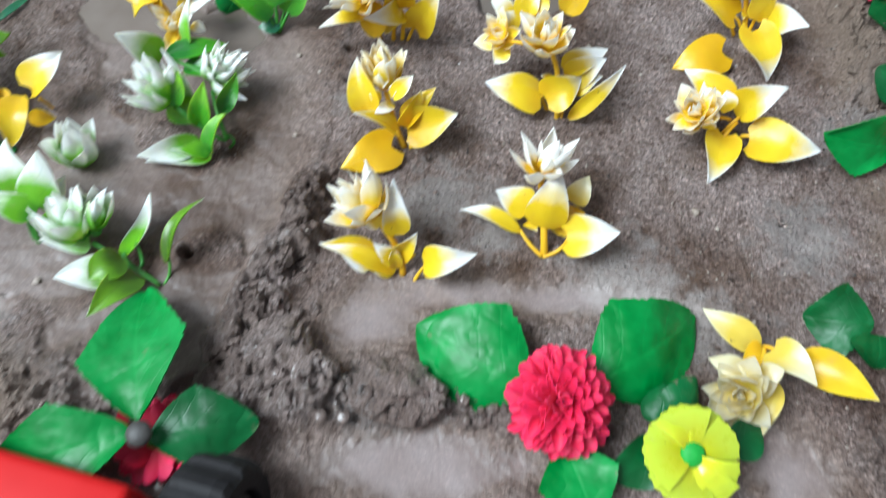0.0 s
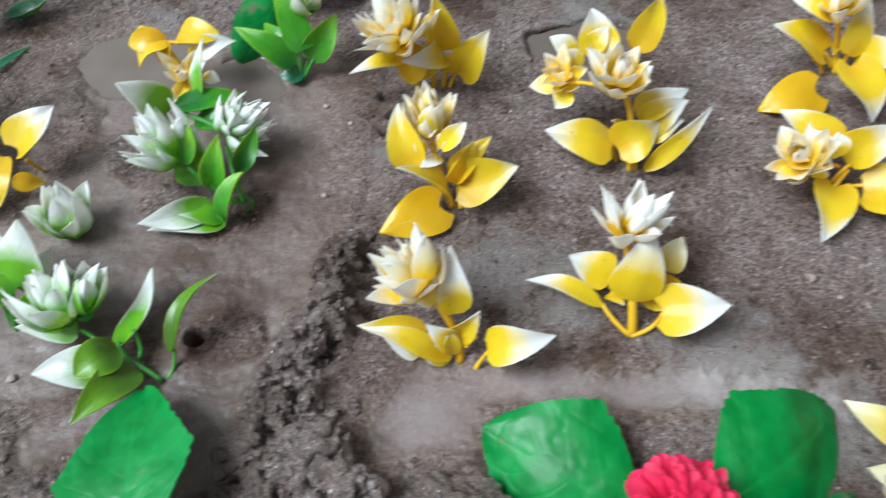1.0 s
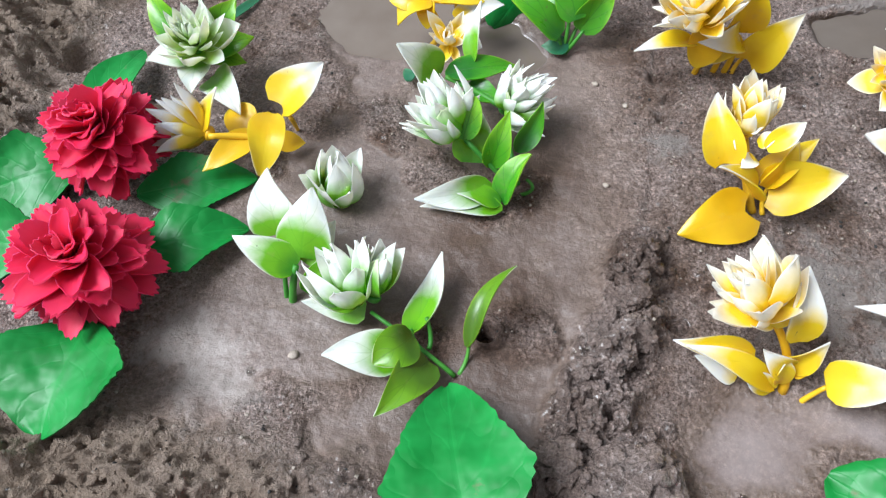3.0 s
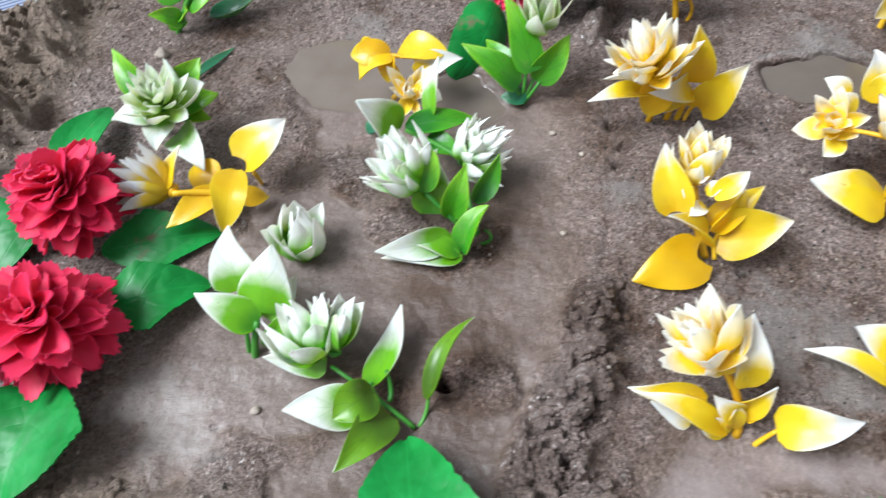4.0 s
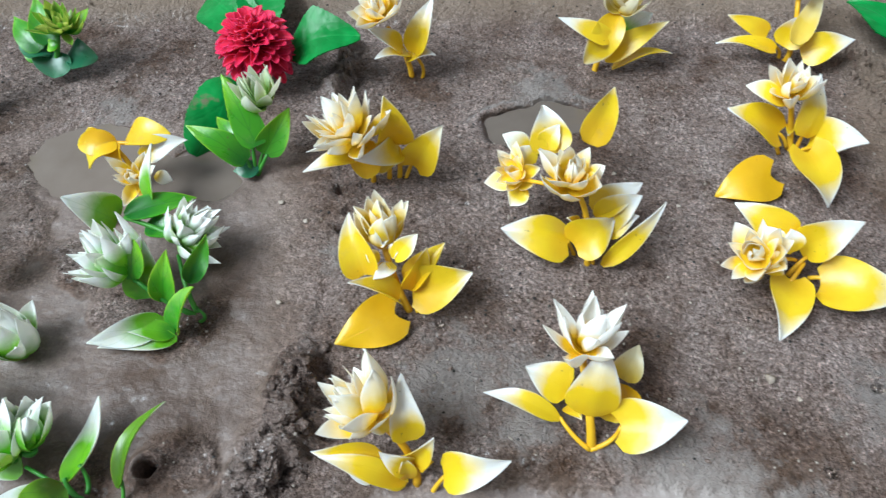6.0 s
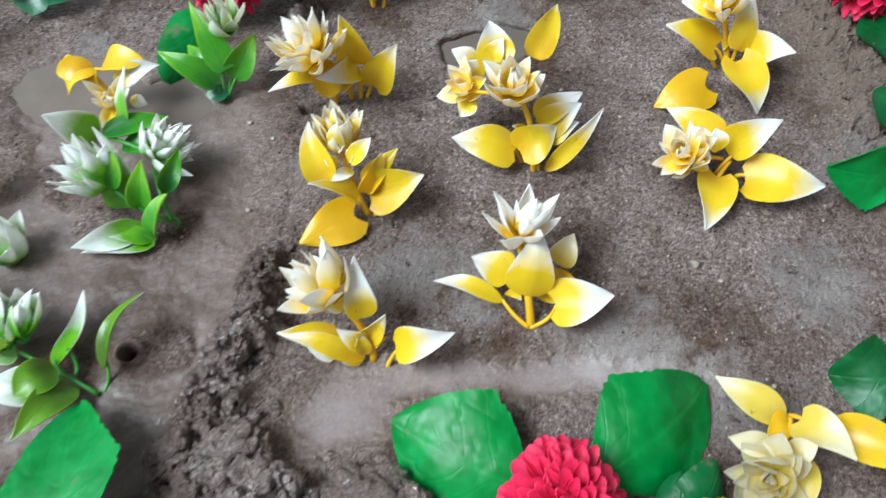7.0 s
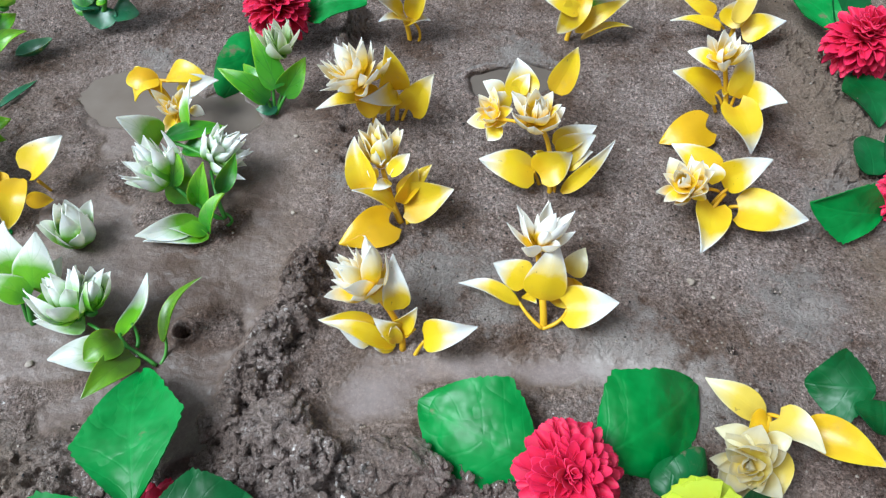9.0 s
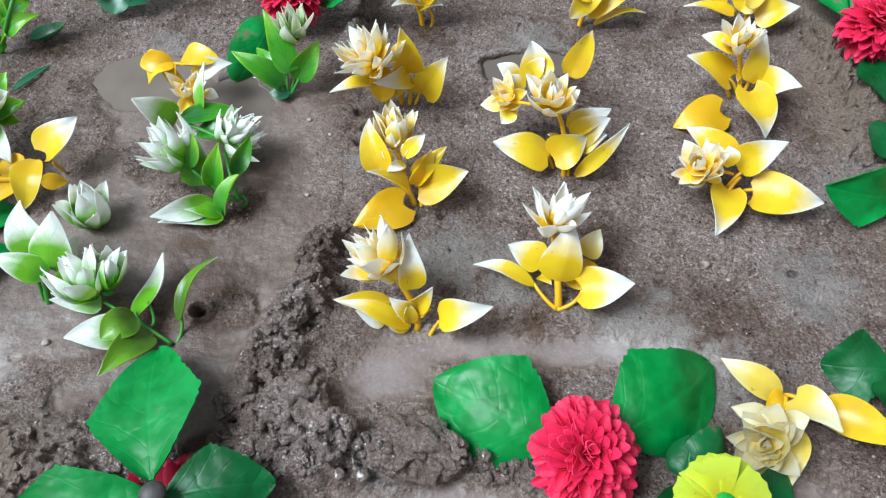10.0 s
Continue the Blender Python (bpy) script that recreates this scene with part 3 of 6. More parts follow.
SHAPES = {  # powers of the outline towards base and tip
    "heart": (0.30, 0.98), "lance": (0.58, 1.10), "oval": (0.46, 0.68), "petal": (0.80, 0.86), "round": (0.40, 0.48),
    "diamond": None, "cusp": None, "rhomb": None,
}


def outline(shape, u):
    if shape == "cusp":  # rounded, with a short drawn-out point
        body = max(0.0, 1 - ((u - 0.46) / 0.50) ** 2) ** 0.62 if u < 0.96 else 0.0
        return max(body * (1 - 0.25 * max(0.0, u - 0.6) / 0.4), 0.20 * (1 - u) / 0.14 if u > 0.86 else 0.0)
    if shape == "rhomb":  # almost as broad as long, blunt corners
        return 0.85 * min(max(u, 0.0) / 0.44, max(1 - u, 0.0) / 0.56) ** 0.76 + 0.15 * max(0.0, 1 - (2 * u - 1) ** 2) ** 0.5
    if shape == "diamond":
        return min(max(u, 0.0) / 0.42, max(1 - u, 0.0) / 0.58) ** 0.68
    p, q = SHAPES[shape]
    peak = p / (p + q)
    return (max(u, 0.0) ** p * max(1 - u, 0.0) ** q) / (peak ** p * (1 - peak) ** q)


def blade(name, a, b, width, mat, shape="heart", roll=0.0, bend=0.08, cup=0.12, fold=0.0, curl=0.0, twist=0.0, shift=0.0, teeth=0, lobe=0.0, thick=0.0006, rows=12, half=3, ripple=0.0, facing=None):
    """A leaf or petal from a to b: two skins with a rim between, arched, cupped and creased along its spine."""
    a, b = Vector(a), Vector(b)
    axis = b - a
    length = axis.length
    axis.normalize()
    side = axis.cross(facing or FACING).normalized()
    side = Matrix.Rotation(radians(roll), 3, axis) @ side
    seed = hash_of(a)
    skins, uvs = ([], []), []
    cols = 2 * half + 1
    for i in range(rows + 1):
        u = i / rows
        s = Matrix.Rotation(radians(twist * (u - 0.3)), 3, axis) @ side
        nrm = s.cross(axis)
        hw = width / 2 * max(outline(shape, 0.012 + 0.978 * u), 0.03)
        if teeth:
            hw *= 1 + (0.03 + 0.02 * math.sin(23 * u + seed)) * ((u * teeth + 0.3 * math.sin(9 * u + seed)) % 1.0 - 0.5) * 2 + 0.02 * math.sin(11 * u + 2 * seed) * min(1, 6 * u, 5 * (1 - u))
        for j in range(cols):
            v = (j - half) / half
            rise = bend * length * math.sin(math.pi * u) + curl * length * u * u + cup * hw * v * v * 1.6 + fold * hw * abs(v)
            rise += ripple * width * math.sin(7 * u + 3 * v + seed) * abs(v)
            back = lobe * length * abs(v) ** 1.6 * (1 - u) ** 3
            p = a + axis * (u * length - back) + s * (v * hw) + nrm * rise
            skins[0].append(p + nrm * thick / 2)
            skins[1].append(p - nrm * thick / 2)
            uvs.append((u + shift, 0.5 + v / 2))
    n = len(skins[0])
    faces = []
    for i in range(rows):
        for j in range(cols - 1):
            k = i * cols + j
            faces.append((k, k + 1, k + cols + 1, k + cols))
            faces.append((n + k, n + k + cols, n + k + cols + 1, n + k + 1))
    rim = [j for j in range(cols)] + [i * cols + cols - 1 for i in range(1, rows + 1)] + [rows * cols + j for j in range(cols - 2, -1, -1)] + [i * cols for i in range(rows - 1, 0, -1)]
    verts, uvs = [tuple(v) for v in skins[0] + skins[1]], uvs * 2
    close_rim(verts, faces, uvs, rim, n, False)
    return mesh_of(name, verts, faces, uvs, mat)


def close_rim(verts, faces, uvs, rim, n, flip):
    """The narrow edge between two skins, with vertices of its own so that it stays crisp."""
    k, m = len(verts), len(rim)
    verts += [verts[p] for p in rim] + [verts[n + p] for p in rim]
    uvs += [uvs[p] for p in rim] * 2
    for i in range(m):
        j = (i + 1) % m
        faces.append((k + i, k + j, k + m + j, k + m + i) if flip else (k + j, k + i, k + m + i, k + m + j))


def hash_of(p):
    return (math.sin(p.x * 917.3 + p.y * 431.7 + p.z * 269.1) * 43758.5) % 6.28


def tube(name, pts, radius, mat, sides=8):
    """A round stem through the points, tapering a little."""
    pts = [Vector(p) for p in pts]
    if len(pts) == 3:
        a, m, b = pts
        c = 2 * m - (a + b) / 2
        pts = [a * (1 - u) ** 2 + c * 2 * u * (1 - u) + b * u * u for u in [k / 8 for k in range(9)]]
    verts, faces, uvs = [], [], []
    for i, p in enumerate(pts):
        way = (pts[min(i + 1, len(pts) - 1)] - pts[max(i - 1, 0)]).normalized()
        x = way.cross(Vector((0.3, 0.9, 0.2))).normalized()
        y = way.cross(x)
        r = radius * (1.15 - 0.3 * i / max(len(pts) - 1, 1))
        for k in range(sides):
            t = 2 * math.pi * k / sides
            verts.append(tuple(p + x * r * math.cos(t) + y * r * math.sin(t)))
            uvs.append((0.1, k / sides))
    for i in range(len(pts) - 1):
        for k in range(sides):
            q = (k + 1) % sides
            faces.append((i * sides + k, i * sides + q, (i + 1) * sides + q, (i + 1) * sides + k))
    faces.append(tuple(range(sides))[::-1])
    faces.append(tuple((len(pts) - 1) * sides + k for k in range(sides)))
    return mesh_of(name, verts, faces, uvs, mat)


def leaf(plant, a, b, width, mat, label="", **more):
    odd = hash_of(Vector(a) + Vector(b))
    if mat in (YELLOW, GREENWHITE, CREAM, LIME, OLIVE):
        more.setdefault("fold", 0.16)
        more.setdefault("cup", 0.07)
        width *= 1.0 if "lobe" in more else 0.88
    more.setdefault("ripple", 0.035)
    more.setdefault("twist", 26 * math.sin(odd))
    more.setdefault("curl", 0.07 * math.cos(2 * odd))
    return part("leaf", blade("leaf", a, b, width, mat, **more), plant, label)


def stem(plant, *pts, r=0.0010, mat=None):
    return part("stem", tube("stem", pts, r, mat), plant)


def along(axis):
    """The turn that lays z along the axis."""
    return Vector(axis).normalized().to_track_quat("Z", "Y").to_matrix().to_4x4()


PETALS = {}


BLADES = {  # width, outline, bend, cup, curl of a petal of length 1
    "narrow": (0.30, "petal", -0.10, 0.40, 0.10), "cusp": (0.62, "cusp", -0.16, 0.24, 0.22), "sliver": (0.40, "cusp", -0.12, 0.32, 0.14),
}
FRILLS = {"scallop": (0.125, 0.015, 0.10), "ragged": (0.20, 0.06, 0.10), "frilled": (0.22, 0.04, 0.12), "pleated": (0.28, 0.04, 0.20)}


def petal_mesh(kind, mat, variant=0):
    """A petal of length 1 along x from the origin, in five slightly different pressings, each shared by all alike."""
    key = (kind, mat.name, variant)
    if key not in PETALS:
        rnd = random.Random(variant * 7 + 3)
        if kind in BLADES:
            wide, shape, bend, cup, curl = BLADES[kind]
            me = blade("petal", (0, 0, 0), (1, 0, 0), wide * rnd.uniform(0.86, 1.12), mat, shape, bend=bend + rnd.uniform(-0.06, 0.06), cup=cup * rnd.uniform(0.6, 1.4), curl=curl + rnd.uniform(-0.14, 0.10),
                       twist=rnd.uniform(-26, 26), ripple=rnd.uniform(0.02, 0.07), fold=rnd.uniform(-0.1, 0.22), thick=0.010, rows=12, half=3, facing=Vector((0, 0, 1)))
        else:
            me = frilled(mat, kind == "pleated", *FRILLS[kind])
        PETALS[key] = me
    return PETALS[key]


def frilled(mat, pleated, wide=0.28, notch=0.04, point=0.20):
    """A petal that widens outwards and ends in notches."""
    verts, faces, uvs = [], [], []
    rows, cols = 6, 9
    for skin in (1, -1):
        for i in range(rows + 1):
            u = i / rows
            for j in range(cols):
                v = j / (cols - 1) * 2 - 1
                if pleated:
                    hw, reach = 0.05 + 0.50 * u ** 0.8, u * (1 - 0.16 * v * v - 0.035 * (j % 2))
                    rise = 0.022 * (1 if j % 2 else -1) * u + 0.12 * math.sin(math.pi * u) - 0.06 * u * u + 0.05 * v * v * u
                else:
                    hw = 0.04 + wide * math.sin(min(1.0, u * 0.97) ** 1.1 * 2.45)
                    reach = u * (1 - point * v * v - notch * (j % 2))
                    rise = 0.12 * v * v * u + 0.08 * math.sin(math.pi * u) - 0.05 * u * u
                verts.append((reach, v * hw, rise + skin * 0.012))
                uvs.append((u, 0.5 + v / 2))
    n = (rows + 1) * cols
    for i in range(rows):
        for j in range(cols - 1):
            k = i * cols + j
            faces.append((k, k + cols, k + cols + 1, k + 1))
            faces.append((n + k, n + k + 1, n + k + cols + 1, n + k + cols))
    rim = list(range(cols)) + [i * cols + cols - 1 for i in range(1, rows + 1)] + [rows * cols + j for j in range(cols - 2, -1, -1)] + [i * cols for i in range(rows - 1, 0, -1)]
    close_rim(verts, faces, uvs, rim, n, True)
    return mesh_of("petal", verts, faces, uvs, mat)


def cup_mesh(at, axis, r, mat):
    """The small cup that holds the petals."""
    bm = bmesh.new()
    bmesh.ops.create_uvsphere(bm, u_segments=12, v_segments=8, radius=1)
    for v in bm.verts:
        v.co.z *= 0.8 if v.co.z < 0 else 0.45
    bm.transform(Matrix.Translation(at) @ along(axis) @ Matrix.Scale(r, 4))
    me = bpy.data.meshes.new("flower_head")
    bm.to_mesh(me)
    bm.free()
    me.materials.append(mat)
    me.polygons.foreach_set("use_smooth", [True] * len(me.polygons))
    return me


def head(plant, at, axis, radius, rings, mat, cup_mat, label="", jitter=0.15, seed=1, spin=0.0, cup=0.15):
    """A flower head. rings: petals in the ring, lean from the axis in degrees, length of the radius, kind, how far up the axis it starts, and the plastic of sepals."""
    rnd = random.Random(seed)
    at = Vector(at)
    hub = part("flower_head", cup_mesh(at, axis, radius * cup, cup_mat), plant, label, at)
    base = along(axis)
    for r, (count, lean, size, kind, lift, *other) in enumerate(rings):
        for k in range(count):
            me = petal_mesh(kind, other[0] if other else mat, rnd.randrange(5) if kind in BLADES else 0)
            phi = 2 * math.pi * (k + 0.5 * (r % 2) + rnd.uniform(-0.22, 0.22)) / count + spin
            tip = radians(90 - lean + rnd.uniform(-60, 60) * jitter)
            grow = radius * size * rnd.uniform(1 - jitter, 1 + jitter)
            ob = new("sepal" if other else "petal", me)
            ob.parent = hub
            ob.matrix_local = (Matrix.Translation(base @ Vector((0, 0, lift * radius))) @ base @ Matrix.Rotation(phi, 4, "Z") @ Matrix.Rotation(-tip, 4, "Y")
                               @ Matrix.Rotation(radians(rnd.uniform(-22, 22)), 4, "X") @ Matrix.Diagonal((grow, grow * rnd.uniform(0.65, 1.15), grow * rnd.uniform(0.3, 1.7), 1)))
    return hub


LOTUS = [(6, 74, 1.0, "cusp", 0.0), (6, 58, 0.92, "cusp", 0.06), (6, 42, 0.78, "cusp", 0.12), (5, 26, 0.60, "cusp", 0.17), (4, 10, 0.44, "sliver", 0.20)]
OPEN = [(6, 62, 1.0, "cusp", 0.0), (6, 44, 0.92, "cusp", 0.06), (5, 26, 0.76, "cusp", 0.12), (3, 10, 0.55, "sliver", 0.16)]
CUP = [(6, 56, 0.74, "cusp", -0.04, SEPAL), (9, 60, 0.90, "sliver", 0.0), (9, 50, 1.0, "sliver", 0.04), (9, 38, 1.0, "sliver", 0.08), (8, 24, 0.95, "sliver", 0.1), (5, 10, 0.88, "sliver", 0.12)]
WIDE = [(5, 66, 0.95, "cusp", -0.03), (5, 54, 1.0, "cusp", 0.02), (5, 38, 0.95, "cusp", 0.06), (4, 22, 0.9, "cusp", 0.1), (3, 8, 0.8, "sliver", 0.12)]
SPRAY = [(9, 70, 0.95, "sliver", 0.0), (9, 54, 1.0, "sliver", 0.05), (9, 38, 0.95, "sliver", 0.1), (7, 22, 0.88, "sliver", 0.12), (4, 8, 0.8, "sliver", 0.14)]
BLOOM = [(12, 104, 0.96, "frilled", 0.0), (12, 88, 1.0, "frilled", 0.06), (11, 70, 0.94, "frilled", 0.14)]
CARNATION = [(max(4, round(14 * math.sin(radians(min(lean + 8, 90))))), lean, 1.0 - 0.24 * (1 - lean / 90) if lean < 90 else 1.0 - (lean - 90) * 0.004, "ragged" if k % 2 else "frilled", 0.34 * (1 - lean / 115)) for k, lean in enumerate((108, 95, 82, 69, 56, 42, 27, 11))]
MUM = [(max(6, round(23 * math.sin(radians(min(lean + 8, 90))))), lean, 1.0 - 0.20 * (1 - lean / 90) if lean < 90 else 1.06 - 0.06 * lean / 90 - (lean - 90) * 0.004, "scallop", 0.36 * (1 - lean / 115)) for lean in (113, 102, 92, 82, 72, 62, 52, 43, 34, 25, 16, 7)]

# ---- yellow sprigs in rows ----
YELLOWS, WHITES, REDS = "yellow and white plastic sprigs planted in rows", "white and green plastic sprigs planted in rows", "red flowers along the border"
CAT = "artificial flower"

# column nearest the dug ridge, from the far end
p = thing("yellow_sprig", (-0.0165, 0.4280, 0.0000), "yellow and cream plastic sprig with a lotus head in mud", CAT, YELLOWS)
stem(p, (-0.0164, 0.4329, -0.0040), (-0.0194, 0.4381, 0.0120), (-0.0286, 0.4407, 0.0300), r=0.0016, mat=STEMY)
stem(p, (-0.0114, 0.4315, -0.0040), (-0.0096, 0.4322, 0.0080), (-0.0177, 0.4354, 0.0160), mat=STEMY)
leaf(p, (-0.0138, 0.4310, 0.0180), (-0.0017, 0.4449, 0.0450), 0.019, YELLOW, roll=-20)
leaf(p, (-0.0177, 0.4338, 0.0160), (-0.0364, 0.4209, 0.0220), 0.014, YELLOW, roll=25)
leaf(p, (-0.0178, 0.4328, 0.0140), (-0.0017, 0.4266, 0.0200), 0.014, YELLOW, roll=-20)
leaf(p, (-0.0209, 0.4329, 0.0200), (-0.0402, 0.4317, 0.0350), 0.016, YELLOW, shift=0.2, roll=20)
head(p, (-0.0304, 0.4381, 0.0400), (-0.25, -0.1, 0.9), 0.019, LOTUS, SNOW, STEMY, seed=11)

p = thing("yellow_sprig", (-0.0336, 0.3543, 0.0000), "yellow plastic sprig with a white-tipped lotus head, leaves spread", CAT, YELLOWS)
for x, y in ((-0.0385, 0.3490), (-0.0300, 0.3500), (-0.0245, 0.3510)):
    stem(p, (x, y, -0.004), (x + 0.001, y - 0.001, 0.006), (x + 0.002, y - 0.002, 0.018), r=0.0014, mat=STEMY)
stem(p, (-0.0210, 0.3490, 0.0000), (-0.0180, 0.3530, 0.0050), (-0.0160, 0.3500, 0.0120), mat=STEMY)
stem(p, (-0.0350, 0.3520, 0.0060), (-0.0390, 0.3500, 0.0180), (-0.0430, 0.3440, 0.0340), r=0.0016, mat=STEMY)
leaf(p, (-0.0240, 0.3510, 0.0240), (-0.0270, 0.3490, 0.0570), 0.0214, YELLOW, shift=-0.4, cup=0.15)
leaf(p, (-0.0160, 0.3490, 0.0100), (-0.0000, 0.3490, 0.0370), 0.0195, YELLOW, shift=-0.12, roll=25, lobe=0.06)
leaf(p, (-0.0230, 0.3540, 0.0200), (-0.0430, 0.3360, 0.0290), 0.0176, YELLOW, shift=0.10, roll=-30, bend=0.22)
leaf(p, (-0.0240, 0.3530, 0.0220), (-0.0340, 0.3450, 0.0100), 0.0190, YELLOW, shift=-0.3, roll=10, bend=0.2, shape="oval")
leaf(p, (-0.0370, 0.3490, 0.0300), (-0.0410, 0.3420, 0.0100), 0.0162, AMBER, bend=0.18, shape="oval")
leaf(p, (-0.0430, 0.3440, 0.0220), (-0.0710, 0.3380, 0.0190), 0.0128, YELLOW, shift=-0.05, roll=25, fold=0.4, shape="lance")
leaf(p, (-0.0430, 0.3440, 0.0320), (-0.0610, 0.3440, 0.0340), 0.0090, SNOW, shape="petal", roll=15)
head(p, (-0.0430, 0.3450, 0.0340), (-0.42, 0.06, 0.85), 0.0240, SPRAY, SNOW, STEMY, seed=3, spin=0.4)

p = thing("yellow_sprig", (-0.0175, 0.2685, 0.0000), "yellow plastic sprig with a tall white-tipped lotus head", CAT, YELLOWS)
stem(p, (-0.0200, 0.2660, 0.0000), (-0.0240, 0.2720, 0.0100), (-0.0290, 0.2830, 0.0260), r=0.0016, mat=STEMY)
stem(p, (-0.0160, 0.2650, 0.0000), (-0.0170, 0.2690, 0.0050), (-0.0170, 0.2700, 0.0120), mat=STEMY)
stem(p, (-0.0220, 0.2700, 0.0000), (-0.0240, 0.2710, 0.0060), (-0.0270, 0.2750, 0.0140), mat=STEMY)
leaf(p, (-0.0380, 0.2710, 0.0240), (-0.0440, 0.2920, 0.0420), 0.0162, YELLOW, roll=-12, shift=-0.15, lobe=0.05, cup=0.2)
leaf(p, (-0.0240, 0.2630, 0.0140), (-0.0440, 0.2600, 0.0340), 0.0142, YELLOW, roll=40, shift=-0.15, fold=0.55)
leaf(p, (-0.0170, 0.2690, 0.0120), (0.0100, 0.2710, 0.0220), 0.0223, YELLOW, roll=18, shift=-0.22, lobe=0.10)
leaf(p, (-0.0190, 0.2720, 0.0120), (-0.0020, 0.2820, 0.0300), 0.0162, YELLOW, roll=-25, shift=-0.35)
leaf(p, (-0.0200, 0.2690, 0.0140), (-0.0100, 0.2800, 0.0300), 0.0142, YELLOW, roll=40, shift=-0.35, fold=0.3)
leaf(p, (-0.0240, 0.2730, 0.0320), (-0.0130, 0.2770, 0.0440), 0.0090, TIPPED, roll=0, shape="cusp", fold=0.3)
leaf(p, (-0.0320, 0.2760, 0.0260), (-0.0370, 0.2770, 0.0340), 0.0066, SNOW, shape="cusp", roll=10)
leaf(p, (-0.0260, 0.2770, 0.0300), (-0.0210, 0.2750, 0.0380), 0.0062, SNOW, shape="cusp", roll=0, shift=0.3)
leaf(p, (-0.0250, 0.2770, 0.0220), (-0.0340, 0.2650, 0.0280), 0.0066, SNOW, shape="cusp", roll=0, shift=0.3)
leaf(p, (-0.0300, 0.2760, 0.0260), (-0.0290, 0.2700, 0.0200), 0.0076, YELLOW, shape="oval", shift=-0.3)
leaf(p, (-0.0300, 0.2810, 0.0340), (-0.0260, 0.2790, 0.0380), 0.0057, SNOW, shape="cusp", shift=0.4)
head(p, (-0.0300, 0.2840, 0.0290), (0.02, 0.30, 0.92), 0.0199, [(6, 48, 0.9, "cusp", 0.0), (6, 38, 1.0, "cusp", 0.06), (6, 26, 0.95, "sliver", 0.12), (5, 12, 0.85, "sliver", 0.16)], TIPPED, STEMY, seed=5)

p = thing("fallen_leaf", (-0.0378, 0.2587, 0.0000), "single amber plastic leaf lying flat on mud", "artificial leaf")
leaf(p, (-0.0260, 0.2600, 0.0080), (-0.0530, 0.2480, 0.0050), 0.0233, AMBER, roll=-4, bend=0.08, shape="heart", cup=-0.05, lobe=0.16, shift=-0.3)

p = thing("yellow_sprig", (-0.0210, 0.1868, 0.0000), "yellow plastic sprig with pale lotus head, leaves in water", CAT, YELLOWS)
stem(p, (-0.0180, 0.1860, -0.0020), (-0.0200, 0.1930, 0.0120), (-0.0280, 0.1990, 0.0260), r=0.0016, mat=STEMY)
stem(p, (-0.0120, 0.1830, -0.0020), (-0.0100, 0.1840, 0.0030), (-0.0070, 0.1850, 0.0090), mat=STEMY)
leaf(p, (-0.0200, 0.1950, 0.0220), (-0.0210, 0.2120, 0.0430), 0.0152, YELLOW, roll=10, shift=0.22)
leaf(p, (-0.0290, 0.1980, 0.0260), (-0.0250, 0.2060, 0.0330), 0.0090, SNOW, shape="cusp", shift=0.2)
leaf(p, (-0.0280, 0.2030, 0.0260), (-0.0350, 0.2000, 0.0220), 0.0090, SNOW, shape="cusp", shift=0.0)
leaf(p, (-0.0330, 0.2030, 0.0260), (-0.0510, 0.2030, 0.0300), 0.0071, SNOW, shape="lance", shift=0.15, roll=20, bend=-0.12)
leaf(p, (-0.0310, 0.1940, 0.0120), (-0.0590, 0.1960, 0.0120), 0.0104, YELLOW, roll=5, shift=-0.12, fold=0.5, shape="lance")
leaf(p, (-0.0220, 0.1860, 0.0020), (-0.0560, 0.1940, 0.0120), 0.0114, YELLOW, roll=15, shift=-0.05, bend=0.18, shape="lance")
leaf(p, (-0.0220, 0.1860, 0.0010), (-0.0330, 0.1900, 0.0070), 0.0104, YELLOW, roll=-25, shift=0.1, shape="oval", bend=0.1)
leaf(p, (-0.0200, 0.1900, 0.0100), (-0.0310, 0.1920, 0.0200), 0.0114, YELLOW, roll=-20, shift=0.12, bend=0.15)
leaf(p, (-0.0200, 0.1920, 0.0100), (-0.0100, 0.1940, 0.0240), 0.0119, YELLOW, roll=25, shift=-0.2, fold=0.35)
leaf(p, (-0.0210, 0.1870, 0.0040), (-0.0220, 0.1910, 0.0160), 0.0081, YELLOW, roll=10, shift=-0.3, shape="oval")
leaf(p, (-0.0170, 0.1910, 0.0080), (-0.0110, 0.1900, 0.0120), 0.0066, AMBER, roll=0)
leaf(p, (-0.0070, 0.1860, 0.0090), (0.0180, 0.1850, 0.0210), 0.0181, YELLOW, roll=-5, shift=0.16, bend=0.16)
leaf(p, (-0.0340, 0.1900, 0.0010), (-0.0490, 0.1960, 0.0020), 0.0114, YELLOW, roll=0, shift=0.45, label="white leaf half sunk in the puddle")
head(p, (-0.0310, 0.2020, 0.0290), (-0.66, 0.32, 0.66), 0.0219, [(6, 68, 0.92, "cusp", 0.0), (6, 54, 1.0, "cusp", 0.05), (7, 40, 0.96, "sliver", 0.1), (6, 24, 0.88, "sliver", 0.14), (4, 9, 0.75, "sliver", 0.16)], SNOW, STEMY, seed=7, spin=0.2)

